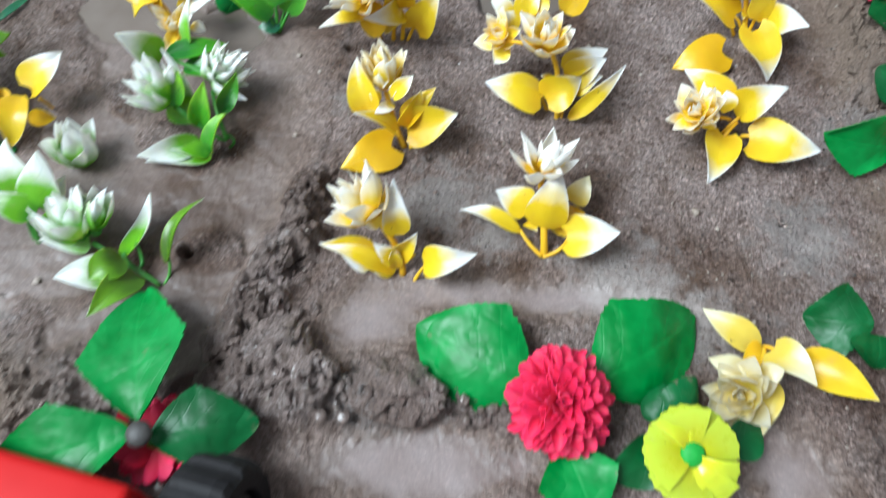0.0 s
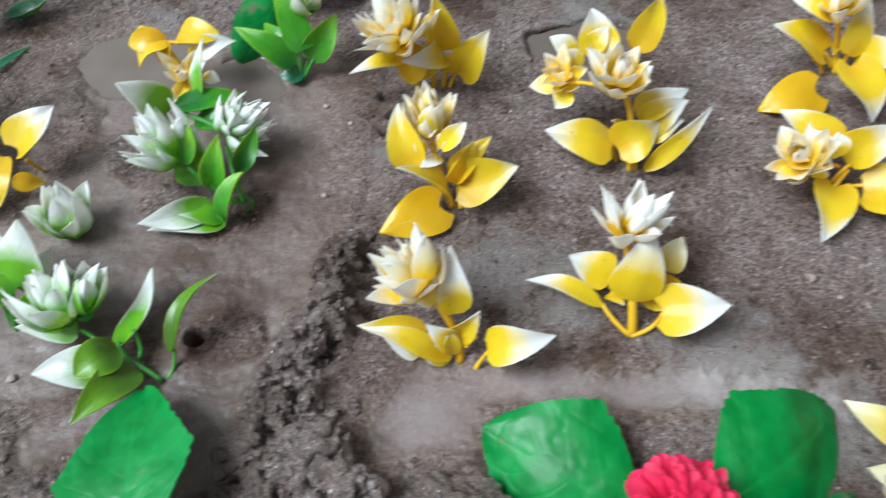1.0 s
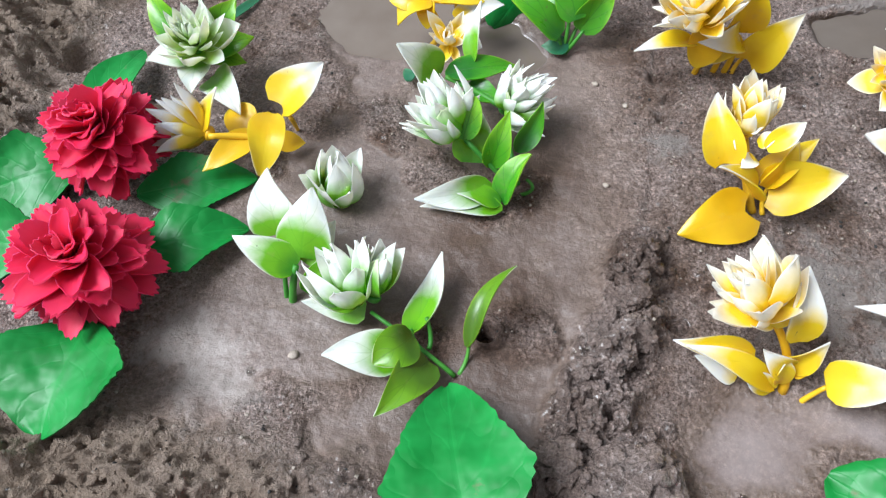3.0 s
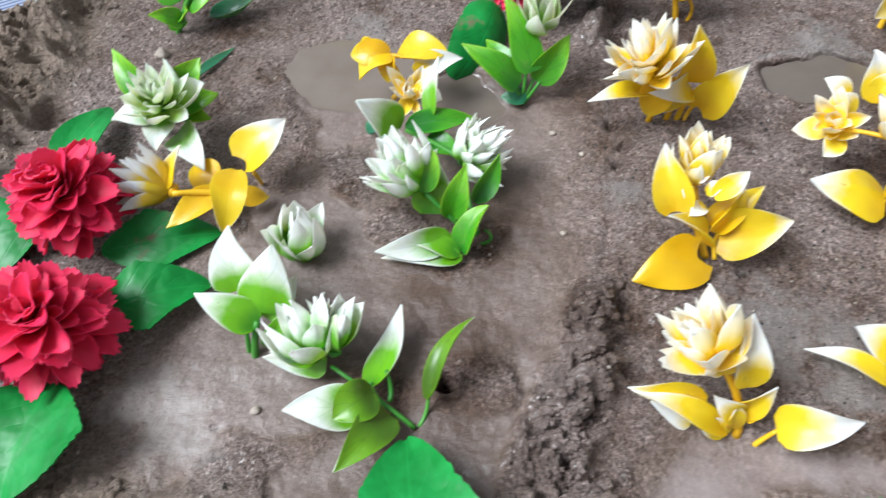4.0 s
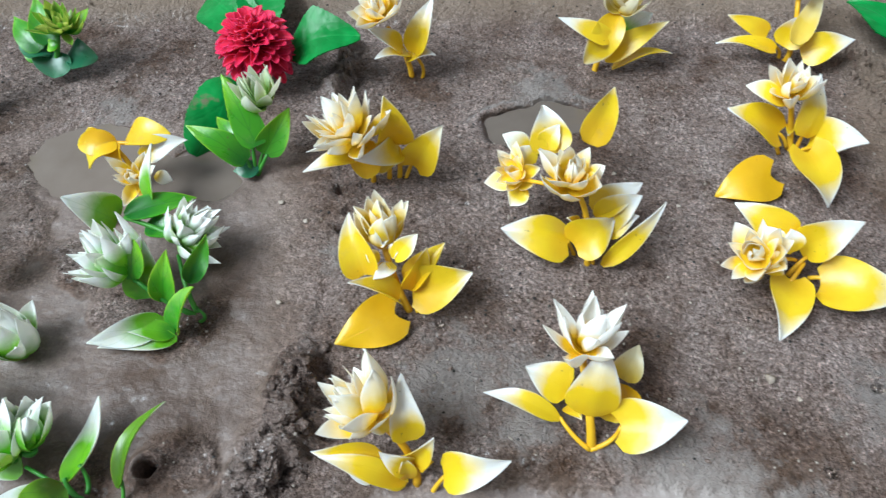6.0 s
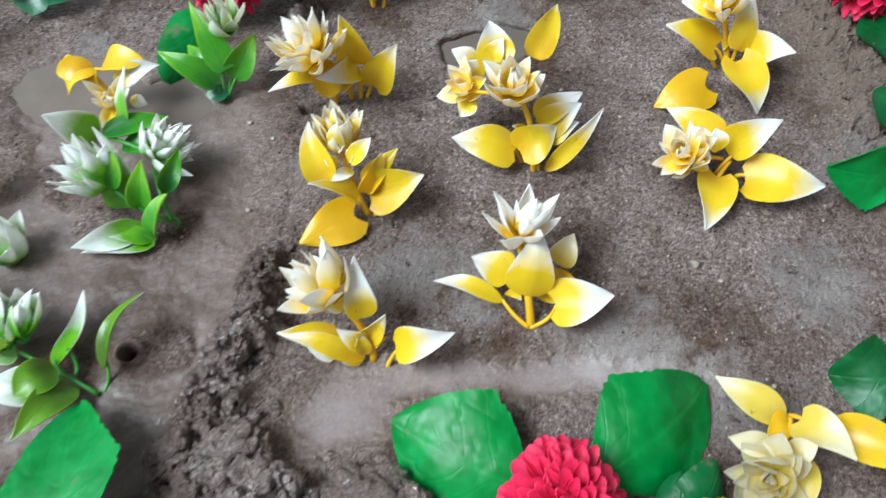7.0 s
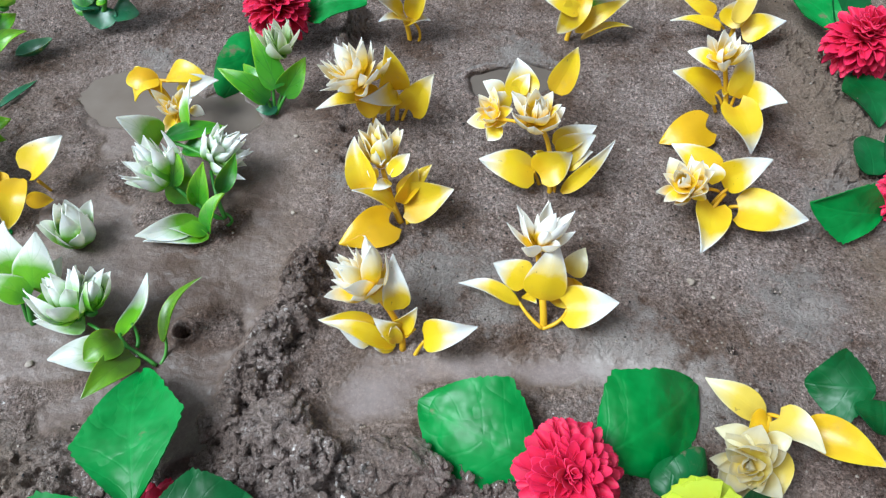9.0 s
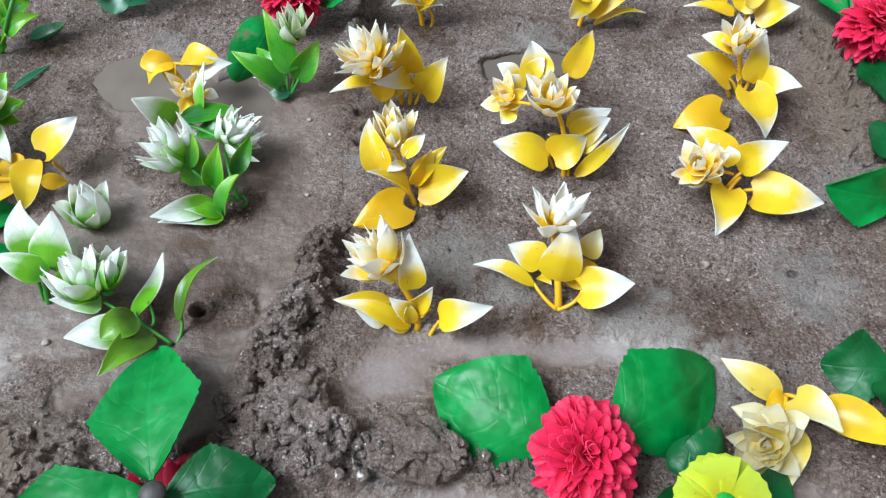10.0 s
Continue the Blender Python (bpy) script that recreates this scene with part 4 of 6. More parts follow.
# second column
p = thing("yellow_sprig", (0.0922, 0.4262, 0.0000), "yellow plastic sprig with cream flower and drooping leaves", CAT, YELLOWS)
stem(p, (0.0929, 0.4267, -0.0030), (0.0962, 0.4315, 0.0100), (0.1035, 0.4328, 0.0300), r=0.0016, mat=STEMY)
leaf(p, (0.0977, 0.4231, 0.0260), (0.0689, 0.4344, 0.0340), 0.013, YELLOW, roll=-10, shift=0.0)
leaf(p, (0.1041, 0.4334, 0.0350), (0.0850, 0.4208, 0.0120), 0.020, YELLOW, roll=-10, shift=-0.3, bend=0.15, shape="oval")
leaf(p, (0.0964, 0.4263, 0.0120), (0.1335, 0.4338, 0.0280), 0.016, YELLOW, roll=10, shift=-0.2)
leaf(p, (0.1032, 0.4260, 0.0030), (0.1371, 0.4250, 0.0120), 0.012, YELLOW, roll=-35, shift=-0.4, shape="lance", bend=0.15)
leaf(p, (0.1064, 0.4360, 0.0200), (0.1265, 0.4451, 0.0260), 0.018, GREENWHITE, roll=0, shift=0.2)
head(p, (0.1059, 0.4356, 0.0360), (0.1, 0.1, 0.9), 0.019, OPEN, CREAM, STEMY, seed=9)

p = thing("yellow_sprig", (0.0660, 0.2845, 0.0), "yellow plastic sprig bearing two cream and white lotus heads", CAT, YELLOWS)
stem(p, (0.0660, 0.2860, -0.0020), (0.0650, 0.2980, 0.0200), (0.0590, 0.3020, 0.0360), r=0.0015, mat=STEMY)
stem(p, (0.0650, 0.2880, -0.0020), (0.0670, 0.2910, 0.0040), (0.0670, 0.2930, 0.0100), mat=STEMY)
stem(p, (0.0680, 0.2860, -0.0020), (0.0690, 0.2900, 0.0040), (0.0690, 0.2930, 0.0100), mat=STEMY)
stem(p, (0.0610, 0.2940, -0.0020), (0.0590, 0.2940, 0.0040), (0.0560, 0.2930, 0.0120), mat=STEMY)
stem(p, (0.0570, 0.3020, 0.0360), (0.0460, 0.3080, 0.0360), (0.0350, 0.3170, 0.0300), r=0.001, mat=STEMY)
leaf(p, (0.0500, 0.3230, 0.0400), (0.0480, 0.3440, 0.0520), 0.0223, YELLOW, roll=0, shift=0.10)
leaf(p, (0.0470, 0.3260, 0.0420), (0.0540, 0.3320, 0.0500), 0.0123, YELLOW, roll=0, shift=0.02)
leaf(p, (0.0700, 0.3340, 0.0340), (0.0850, 0.3610, 0.0450), 0.0181, YELLOW, roll=15, shift=-0.32)
leaf(p, (0.0560, 0.2930, 0.0120), (0.0250, 0.2990, 0.0170), 0.0233, YELLOW, roll=12, shift=-0.05, fold=-0.35, cup=0.0, bend=0.12, lobe=0.06)
leaf(p, (0.0590, 0.2910, 0.0110), (0.0780, 0.2980, 0.0210), 0.0209, YELLOW, roll=10, shift=-0.2, bend=0.15, lobe=0.06)
leaf(p, (0.0690, 0.3030, 0.0200), (0.0930, 0.3140, 0.0260), 0.0181, YELLOW, roll=-12, shift=0.12)
leaf(p, (0.0700, 0.3000, 0.0180), (0.0910, 0.3050, 0.0280), 0.0199, YELLOW, roll=22, shift=0.12)
leaf(p, (0.0740, 0.2980, 0.0140), (0.0890, 0.2980, 0.0220), 0.0152, YELLOW, roll=10, shift=0.0)
leaf(p, (0.0720, 0.2840, 0.0030), (0.1010, 0.2990, 0.0290), 0.0109, YELLOW, roll=20, shift=0.02, shape="lance")
leaf(p, (0.0620, 0.3020, 0.0130), (0.0560, 0.2990, 0.0220), 0.0071, YELLOW, roll=0, shift=-0.3)
leaf(p, (0.0640, 0.3060, 0.0360), (0.0690, 0.3050, 0.0340), 0.0043, YELLOW, roll=0, shape="lance")
head(p, (0.0570, 0.3050, 0.0370), (-0.06, -0.02, 0.95), 0.0199, [(6, 66, 1.0, "cusp", 0.0), (6, 48, 0.96, "cusp", 0.06), (5, 32, 0.85, "cusp", 0.12), (5, 16, 0.70, "cusp", 0.16), (3, 6, 0.55, "sliver", 0.18)], SNOW, STEMY, seed=13, spin=0.5)
head(p, (0.0350, 0.3210, 0.0290), (-0.55, -0.34, 0.66), 0.0153, [(6, 72, 1.0, "cusp", 0.0), (6, 52, 0.78, "cusp", 0.06), (4, 26, 0.55, "cusp", 0.1)], TIPPED, STEMY, seed=17)
leaf(p, (0.0400, 0.3310, 0.0320), (0.0290, 0.3340, 0.0440), 0.0123, TIPPED, roll=0, shape="cusp", shift=0.2)
leaf(p, (0.0420, 0.3260, 0.0300), (0.0360, 0.3310, 0.0380), 0.0114, TIPPED, roll=15, shape="cusp", shift=0.1)
leaf(p, (0.0370, 0.3160, 0.0260), (0.0300, 0.3080, 0.0220), 0.0104, TIPPED, roll=0, shape="cusp")

p = thing("yellow_sprig", (0.0520, 0.1965, 0.0), "yellow and white plastic sprig with white lotus head upright", CAT, YELLOWS)
stem(p, (0.0530, 0.1970, -0.0020), (0.0520, 0.2060, 0.0120), (0.0500, 0.2240, 0.0270), r=0.0018, mat=STEMY)
stem(p, (0.0520, 0.1960, 0.0000), (0.0460, 0.2010, 0.0030), (0.0410, 0.2080, 0.0060), mat=STEMY)
stem(p, (0.0520, 0.1960, 0.0000), (0.0600, 0.1980, 0.0030), (0.0640, 0.2010, 0.0100), mat=STEMY)
leaf(p, (0.0410, 0.2070, 0.0060), (0.0110, 0.2210, 0.0030), 0.0100, YELLOW, roll=22, shift=0.06, bend=0.2, shape="lance")
leaf(p, (0.0460, 0.2190, 0.0080), (0.0290, 0.2290, 0.0100), 0.0204, YELLOW, roll=10, shift=0.10, bend=0.06)
leaf(p, (0.0510, 0.2050, 0.0130), (0.0580, 0.2220, 0.0380), 0.0242, YELLOW, roll=0, shift=0.10, fold=-0.25, cup=0.0, bend=0.12, twist=0)
leaf(p, (0.0670, 0.2210, 0.0120), (0.0760, 0.2320, 0.0190), 0.0152, CREAM, roll=10, shift=0.15)
leaf(p, (0.0660, 0.2190, 0.0120), (0.0610, 0.2060, 0.0040), 0.0218, AMBER, roll=0, shape="round")
leaf(p, (0.0450, 0.2130, 0.0060), (0.0490, 0.2050, 0.0100), 0.0076, YELLOW, roll=0, shift=-0.3)
leaf(p, (0.0640, 0.2010, 0.0100), (0.0880, 0.1990, 0.0180), 0.0214, YELLOW, roll=-4, shift=0.16, lobe=0.12)
head(p, (0.0500, 0.2250, 0.0280), (0.14, 0.36, 0.88), 0.0240, [(6, 60, 0.95, "sliver", 0.0), (6, 44, 1.0, "sliver", 0.04), (4, 22, 0.92, "sliver", 0.08)], PURE, STEMY, seed=19, spin=0.3, cup=0.1)

# third column
p = thing("yellow_sprig", (0.2042, 0.4278, 0.0000), "yellow plastic sprig with one white-tipped leaf and head above", CAT, YELLOWS)
stem(p, (0.2079, 0.4305, -0.0030), (0.2094, 0.4300, 0.0100), (0.2090, 0.4435, 0.0340), r=0.0016, mat=STEMY)
stem(p, (0.2051, 0.4318, -0.0020), (0.2048, 0.4320, 0.0040), (0.1996, 0.4302, 0.0100), mat=STEMY)
leaf(p, (0.1988, 0.4270, 0.0100), (0.1656, 0.4353, 0.0120), 0.013, YELLOW, roll=20, shift=-0.1)
leaf(p, (0.1964, 0.4376, 0.0140), (0.1737, 0.4493, 0.0200), 0.012, YELLOW, roll=-20, shift=-0.2)
leaf(p, (0.2022, 0.4273, 0.0120), (0.2163, 0.4391, 0.0260), 0.020, YELLOW, roll=0, shift=0.2)
leaf(p, (0.2032, 0.4191, 0.0200), (0.2267, 0.4529, 0.0300), 0.014, CREAM, roll=0)
leaf(p, (0.2118, 0.4216, 0.0100), (0.2387, 0.4202, 0.0200), 0.021, YELLOW, roll=5, shift=-0.1)
head(p, (0.2090, 0.4458, 0.0360), (0.1, 0.1, 0.9), 0.018, OPEN, SNOW, STEMY, seed=21)

p = thing("yellow_sprig", (0.1844, 0.3516, 0.0000), "yellow plastic sprig with heart-shaped leaves and open white flower", CAT, YELLOWS)
stem(p, (0.1860, 0.3530, -0.0020), (0.1840, 0.3590, 0.0120), (0.1770, 0.3590, 0.0320), r=0.0016, mat=STEMY)
for a, b in (((0.1760, 0.3570, 0.0120), (0.1840, 0.3550, 0.0020)), ((0.1890, 0.3550, 0.0140), (0.1870, 0.3520, 0.0020)), ((0.1920, 0.3440, 0.0120), (0.1880, 0.3510, 0.0020)), ((0.1740, 0.3580, 0.0060), (0.1790, 0.3520, 0.0010))):
    stem(p, b, (Vector(a) + Vector(b)) / 2 + Vector((0, 0, 0.002)), a, mat=STEMY)
leaf(p, (0.1760, 0.3560, 0.0120), (0.1480, 0.3640, 0.0240), 0.0218, YELLOW, roll=10, shift=-0.25, lobe=0.1)
leaf(p, (0.1870, 0.3510, 0.0140), (0.1960, 0.3730, 0.0370), 0.0195, YELLOW, roll=20, shift=0.02, fold=-0.2)
leaf(p, (0.1940, 0.3540, 0.0080), (0.2110, 0.3370, 0.0230), 0.0238, YELLOW, roll=15, shift=0.10, lobe=0.08)
leaf(p, (0.1810, 0.3340, 0.0200), (0.1880, 0.3090, 0.0070), 0.0228, YELLOW, roll=-4, shift=-0.05, lobe=0.22, bend=0.10)
leaf(p, (0.1840, 0.3610, 0.0140), (0.1820, 0.3560, 0.0100), 0.0057, YELLOW, roll=0, shift=-0.3)
leaf(p, (0.1750, 0.3600, 0.0300), (0.1540, 0.3660, 0.0370), 0.0123, TIPPED, roll=10, shape="cusp")
head(p, (0.1780, 0.3630, 0.0320), (0.0, 0.05, 0.95), 0.0170, OPEN, SNOW, STEMY, seed=23, spin=0.2)

p = thing("fallen_leaf", (0.1574, 0.3363, 0.0000), "amber heart-shaped plastic leaf lying on the mud", "artificial leaf")
leaf(p, (0.1650, 0.3300, 0.0090), (0.1370, 0.3240, 0.0020), 0.0247, AMBER, roll=2, bend=0.12, lobe=0.16, cup=-0.05, shift=-0.35)

p = thing("yellow_sprig", (0.1731, 0.2903, 0.0000), "yellow and white plastic sprig lying over, flower tipped sideways", CAT, YELLOWS)
for a, b in (((0.1620, 0.2750, 0.0140), (0.1550, 0.2710, 0.0060)), ((0.1580, 0.2750, 0.0120), (0.1420, 0.2700, 0.0180)), ((0.1610, 0.2730, 0.0120), (0.1520, 0.2640, 0.0080)), ((0.1720, 0.2660, 0.0060), (0.1650, 0.2700, 0.0040))):
    stem(p, b, (Vector(a) + Vector(b)) / 2 + Vector((0, 0, 0.002)), a, mat=STEMY)
leaf(p, (0.1570, 0.2820, 0.0180), (0.1340, 0.3010, 0.0240), 0.0204, YELLOW, roll=-15, shift=-0.12)
leaf(p, (0.1590, 0.2800, 0.0160), (0.1810, 0.2780, 0.0340), 0.0214, YELLOW, roll=18, shift=0.12)
leaf(p, (0.1680, 0.2650, 0.0060), (0.2000, 0.2520, 0.0140), 0.0252, YELLOW, roll=-4, shift=-0.02, lobe=0.06, bend=0.12)
leaf(p, (0.1530, 0.2660, 0.0100), (0.1410, 0.2380, 0.0050), 0.0204, YELLOW, roll=0, shift=-0.05, lobe=0.08)
leaf(p, (0.1530, 0.2740, 0.0200), (0.1500, 0.2790, 0.0310), 0.0104, SNOW, roll=0, shift=0.1, shape="cusp")
leaf(p, (0.1430, 0.2740, 0.0220), (0.1400, 0.2810, 0.0310), 0.0133, SNOW, roll=0, shift=0.1, shape="cusp")
leaf(p, (0.1420, 0.2680, 0.0220), (0.1440, 0.2690, 0.0280), 0.0085, SNOW, roll=0, shift=0.2, shape="cusp")
leaf(p, (0.1410, 0.2640, 0.0180), (0.1420, 0.2650, 0.0250), 0.0076, SNOW, roll=0, shift=0.1, shape="cusp")
head(p, (0.1370, 0.2710, 0.0190), (-0.42, -0.16, 0.82), 0.0189, LOTUS, SNOW, STEMY, seed=27, spin=0.1)

# sprig on its side beside the red border
p = thing("yellow_sprig", (0.1537, 0.1436, 0.0000), "cream and yellow plastic sprig lying on its side", CAT, YELLOWS)
stem(p, (0.1470, 0.1430, 0.0080), (0.1440, 0.1370, 0.0100), (0.1330, 0.1250, 0.0140), r=0.0016, mat=STEMY)
stem(p, (0.1470, 0.1450, 0.0060), (0.1500, 0.1430, 0.0100), (0.1530, 0.1390, 0.0120), mat=STEMY)
leaf(p, (0.1450, 0.1420, 0.0090), (0.1230, 0.1620, 0.0110), 0.0165, CREAM, roll=10, shift=-0.1, shape="lance")
leaf(p, (0.1460, 0.1420, 0.0100), (0.1350, 0.1350, 0.0120), 0.0110, AMBER, roll=10)
leaf(p, (0.1500, 0.1410, 0.0120), (0.1620, 0.1230, 0.0190), 0.0165, CREAM, roll=0, shift=0.1, bend=0.12, lobe=0.08)
leaf(p, (0.1630, 0.1410, 0.0080), (0.1900, 0.1179, 0.0115), 0.0200, YELLOW, roll=10, shift=-0.45, bend=0.08, shape="lance")
leaf(p, (0.1460, 0.1280, 0.0120), (0.1380, 0.1030, 0.0060), 0.0135, CREAM, roll=10, shape="lance", shift=-0.2)
leaf(p, (0.1430, 0.1300, 0.0100), (0.1380, 0.1150, 0.0080), 0.0100, AMBER, roll=-10, shape="lance")
leaf(p, (0.1350, 0.1300, 0.0140), (0.1180, 0.1340, 0.0190), 0.0110, CREAM, roll=10, shape="cusp", shift=0.3)
leaf(p, (0.1390, 0.1300, 0.0140), (0.1290, 0.1300, 0.0200), 0.0100, CREAM, roll=0, shape="cusp", shift=0.4)
leaf(p, (0.1390, 0.1280, 0.0160), (0.1480, 0.1280, 0.0220), 0.0110, CREAM, roll=0, shape="cusp", shift=0.3)
leaf(p, (0.1360, 0.1240, 0.0140), (0.1380, 0.1180, 0.0140), 0.0090, CREAM, roll=0, shape="cusp", shift=0.2)
head(p, (0.1320, 0.1210, 0.0120), (-0.50, -0.42, 0.70), 0.0175, [(7, 76, 1.0, "cusp", 0.0), (7, 58, 0.94, "cusp", 0.05), (6, 42, 0.8, "cusp", 0.1), (5, 26, 0.62, "cusp", 0.14), (4, 10, 0.45, "sliver", 0.16)], CREAM, STEMY, seed=29)

# ---- white and green sprigs ----
p = thing("green_white_sprig", (-0.1318, 0.1740, 0.0), "green and white plastic sprig bent low over wet mud", CAT, WHITES)
stem(p, (-0.1355, 0.1798, 0.0000), (-0.1330, 0.1853, 0.0030), (-0.1326, 0.1907, 0.0100), r=0.0008, mat=STEMG)
stem(p, (-0.1369, 0.1787, 0.0010), (-0.1491, 0.1854, 0.0060), (-0.1703, 0.1965, 0.0120), r=0.0009, mat=STEMG)
stem(p, (-0.1506, 0.1861, 0.0060), (-0.1534, 0.1890, 0.0080), (-0.1548, 0.1920, 0.0100), mat=STEMG)
stem(p, (-0.1474, 0.1872, 0.0040), (-0.1473, 0.1918, 0.0060), (-0.1491, 0.1962, 0.0120), r=0.0009, mat=STEMG)
leaf(p, (-0.1332, 0.1872, 0.0090), (-0.1182, 0.2175, 0.0210), 0.0082, OLIVE, shape="lance", roll=-22, shift=-0.34, bend=0.20, curl=-0.06)
leaf(p, (-0.1552, 0.1907, 0.0080), (-0.1451, 0.2230, 0.0140), 0.015, GREENWHITE, shape="lance", roll=-30, shift=0.0, bend=-0.08)
leaf(p, (-0.1591, 0.1840, 0.0060), (-0.1860, 0.1786, 0.0095), 0.020, GREENWHITE, roll=0, shift=0.28)
leaf(p, (-0.1531, 0.1882, 0.0120), (-0.1654, 0.1749, 0.0140), 0.018, OLIVE, roll=-10, shift=-0.3, shape="oval", bend=0.2)
leaf(p, (-0.1468, 0.1816, 0.0060), (-0.1625, 0.1561, 0.0120), 0.018, OLIVE, roll=0, shift=-0.25, bend=0.15)
leaf(p, (-0.1728, 0.1978, 0.0100), (-0.1971, 0.1973, 0.0140), 0.014, GREENWHITE, roll=-15, shift=0.15, bend=-0.1)
head(p, (-0.1762, 0.2009, 0.0120), (-0.45, 0.45, 0.66), 0.0225, WIDE, BUDWHITE, STEMG, seed=31)
head(p, (-0.1702, 0.2025, 0.0130), (0.20, 0.55, 0.7), 0.021, [(4, 32, 0.80, "cusp", 0.0, SEPAL), (4, 24, 1.0, "cusp", 0.02), (3, 12, 0.98, "cusp", 0.05)], BUDWHITE, STEMG, seed=33)

p = thing("green_white_sprig", (-0.2038, 0.2042, -0.0000), "green plastic sprig with large white-tipped pointed leaves", CAT, WHITES)
stem(p, (-0.2053, 0.2041, -0.0020), (-0.2038, 0.2069, 0.0080), (-0.2020, 0.2114, 0.0160), r=0.0015, mat=STEMG)
stem(p, (-0.2081, 0.2057, -0.0020), (-0.2075, 0.2078, 0.0060), (-0.2073, 0.2107, 0.0120), mat=STEMG)
leaf(p, (-0.2114, 0.2238, 0.0180), (-0.2186, 0.2438, 0.0340), 0.023, GREENWHITE, roll=-5, shift=0.25)
leaf(p, (-0.2011, 0.2154, 0.0160), (-0.1961, 0.2349, 0.0360), 0.026, GREENWHITE, roll=0, shift=0.1, fold=-0.2, cup=0)
leaf(p, (-0.2027, 0.2107, 0.0140), (-0.2274, 0.2176, 0.0240), 0.017, GREENWHITE, roll=20, shift=0.05)
leaf(p, (-0.2003, 0.2154, 0.0120), (-0.1901, 0.2313, 0.0200), 0.016, GREENWHITE, roll=20, shift=0.1)
leaf(p, (-0.1981, 0.2038, 0.0100), (-0.1904, 0.2185, 0.0160), 0.010, GREENWHITE, roll=30, shift=-0.2)

p = thing("white_bud", (-0.1985, 0.2557, -0.0000), "white and green plastic flower bud standing in mud", CAT, WHITES)
stem(p, (-0.1995, 0.2571, -0.0040), (-0.1977, 0.2541, 0.0030), (-0.1968, 0.2528, 0.0080), mat=STEMG)
head(p, (-0.1970, 0.2545, 0.0010), (0.06, 0.20, 0.9), 0.0225, [(5, 50, 0.74, "cusp", -0.04, SEPAL), (6, 44, 0.95, "cusp", 0.0), (6, 33, 1.0, "cusp", 0.04), (5, 20, 1.0, "cusp", 0.08), (3, 7, 0.95, "sliver", 0.1)], BUDWHITE, STEMG, seed=35)

p = thing("green_white_sprig", (-0.1220, 0.2600, 0.0), "green plastic sprig with two white blossoms and folded leaves", CAT, WHITES)
stem(p, (-0.1190, 0.2710, -0.0030), (-0.1280, 0.2710, 0.0080), (-0.1430, 0.2780, 0.0200), r=0.0013, mat=STEMG)
stem(p, (-0.1190, 0.2720, -0.0030), (-0.1220, 0.2770, 0.0080), (-0.1280, 0.2950, 0.0140), r=0.0012, mat=STEMG)
stem(p, (-0.1290, 0.3040, 0.0140), (-0.1420, 0.3110, 0.0160), (-0.1560, 0.3150, 0.0200), r=0.0013, mat=STEMG)
stem(p, (-0.1190, 0.2670, -0.0020), (-0.1130, 0.2650, 0.0060), (-0.1160, 0.2670, 0.0100), r=0.0008, mat=STEMG)
leaf(p, (-0.1300, 0.2630, 0.0080), (-0.1620, 0.2520, 0.0100), 0.0157, GREENWHITE, roll=-18, shift=0.18, shape="lance")
leaf(p, (-0.1250, 0.2560, 0.0030), (-0.1600, 0.2530, 0.0050), 0.0123, GREENWHITE, roll=12, shift=0.18, shape="lance")
leaf(p, (-0.1260, 0.2580, 0.0040), (-0.1470, 0.2570, 0.0110), 0.0114, GREENWHITE, roll=20, shift=-0.1, shape="lance")
leaf(p, (-0.1250, 0.2590, 0.0030), (-0.1160, 0.2710, 0.0220), 0.0142, LIME, roll=-30, shift=0.05, shape="oval", fold=0.5)
leaf(p, (-0.1320, 0.2720, 0.0100), (-0.1250, 0.2840, 0.0330), 0.0133, LIME, roll=15, shift=0.15, shape="lance", fold=0.35)
leaf(p, (-0.1400, 0.2740, 0.0100), (-0.1410, 0.2960, 0.0260), 0.0209, GREENWHITE, roll=10, shift=-0.02)
leaf(p, (-0.1210, 0.2800, 0.0120), (-0.1110, 0.2960, 0.0270), 0.0114, LIME, roll=25, shift=-0.3, shape="lance", fold=0.4)
leaf(p, (-0.1600, 0.3150, 0.0180), (-0.1770, 0.3120, 0.0400), 0.0238, GREENWHITE, roll=8, shift=0.06)
leaf(p, (-0.1560, 0.3160, 0.0200), (-0.1250, 0.3290, 0.0140), 0.0157, LIME, roll=-15, shift=-0.25, shape="lance")
leaf(p, (-0.1470, 0.3150, 0.0140), (-0.1290, 0.3070, 0.0130), 0.0142, LIME, roll=-10, shift=-0.3, shape="lance")
leaf(p, (-0.1450, 0.3240, 0.0200), (-0.1420, 0.3460, 0.0380), 0.0100, GREENWHITE, roll=-30, shift=0.05, shape="lance")
leaf(p, (-0.1740, 0.3260, 0.0060), (-0.1790, 0.3350, 0.0040), 0.0057, TEAL, roll=0)
head(p, (-0.1470, 0.2820, 0.0190), (-0.52, 0.30, 0.68), 0.0240, CUP, BUDWHITE, STEMG, seed=37)
leaf(p, (-0.1440, 0.2780, 0.0200), (-0.1400, 0.2900, 0.0340), 0.0128, LIME, roll=10, shift=0.25, shape="oval")
head(p, (-0.1280, 0.3030, 0.0140), (0.62, 0.22, 0.60), 0.0209, CUP, BUDWHITE, STEMG, seed=39)
leaf(p, (-0.1270, 0.3080, 0.0180), (-0.1060, 0.3100, 0.0280), 0.0081, BUDWHITE, shape="lance", shift=0.3)
leaf(p, (-0.1290, 0.3000, 0.0100), (-0.1090, 0.2930, 0.0080), 0.0066, BUDWHITE, shape="lance", shift=0.4)

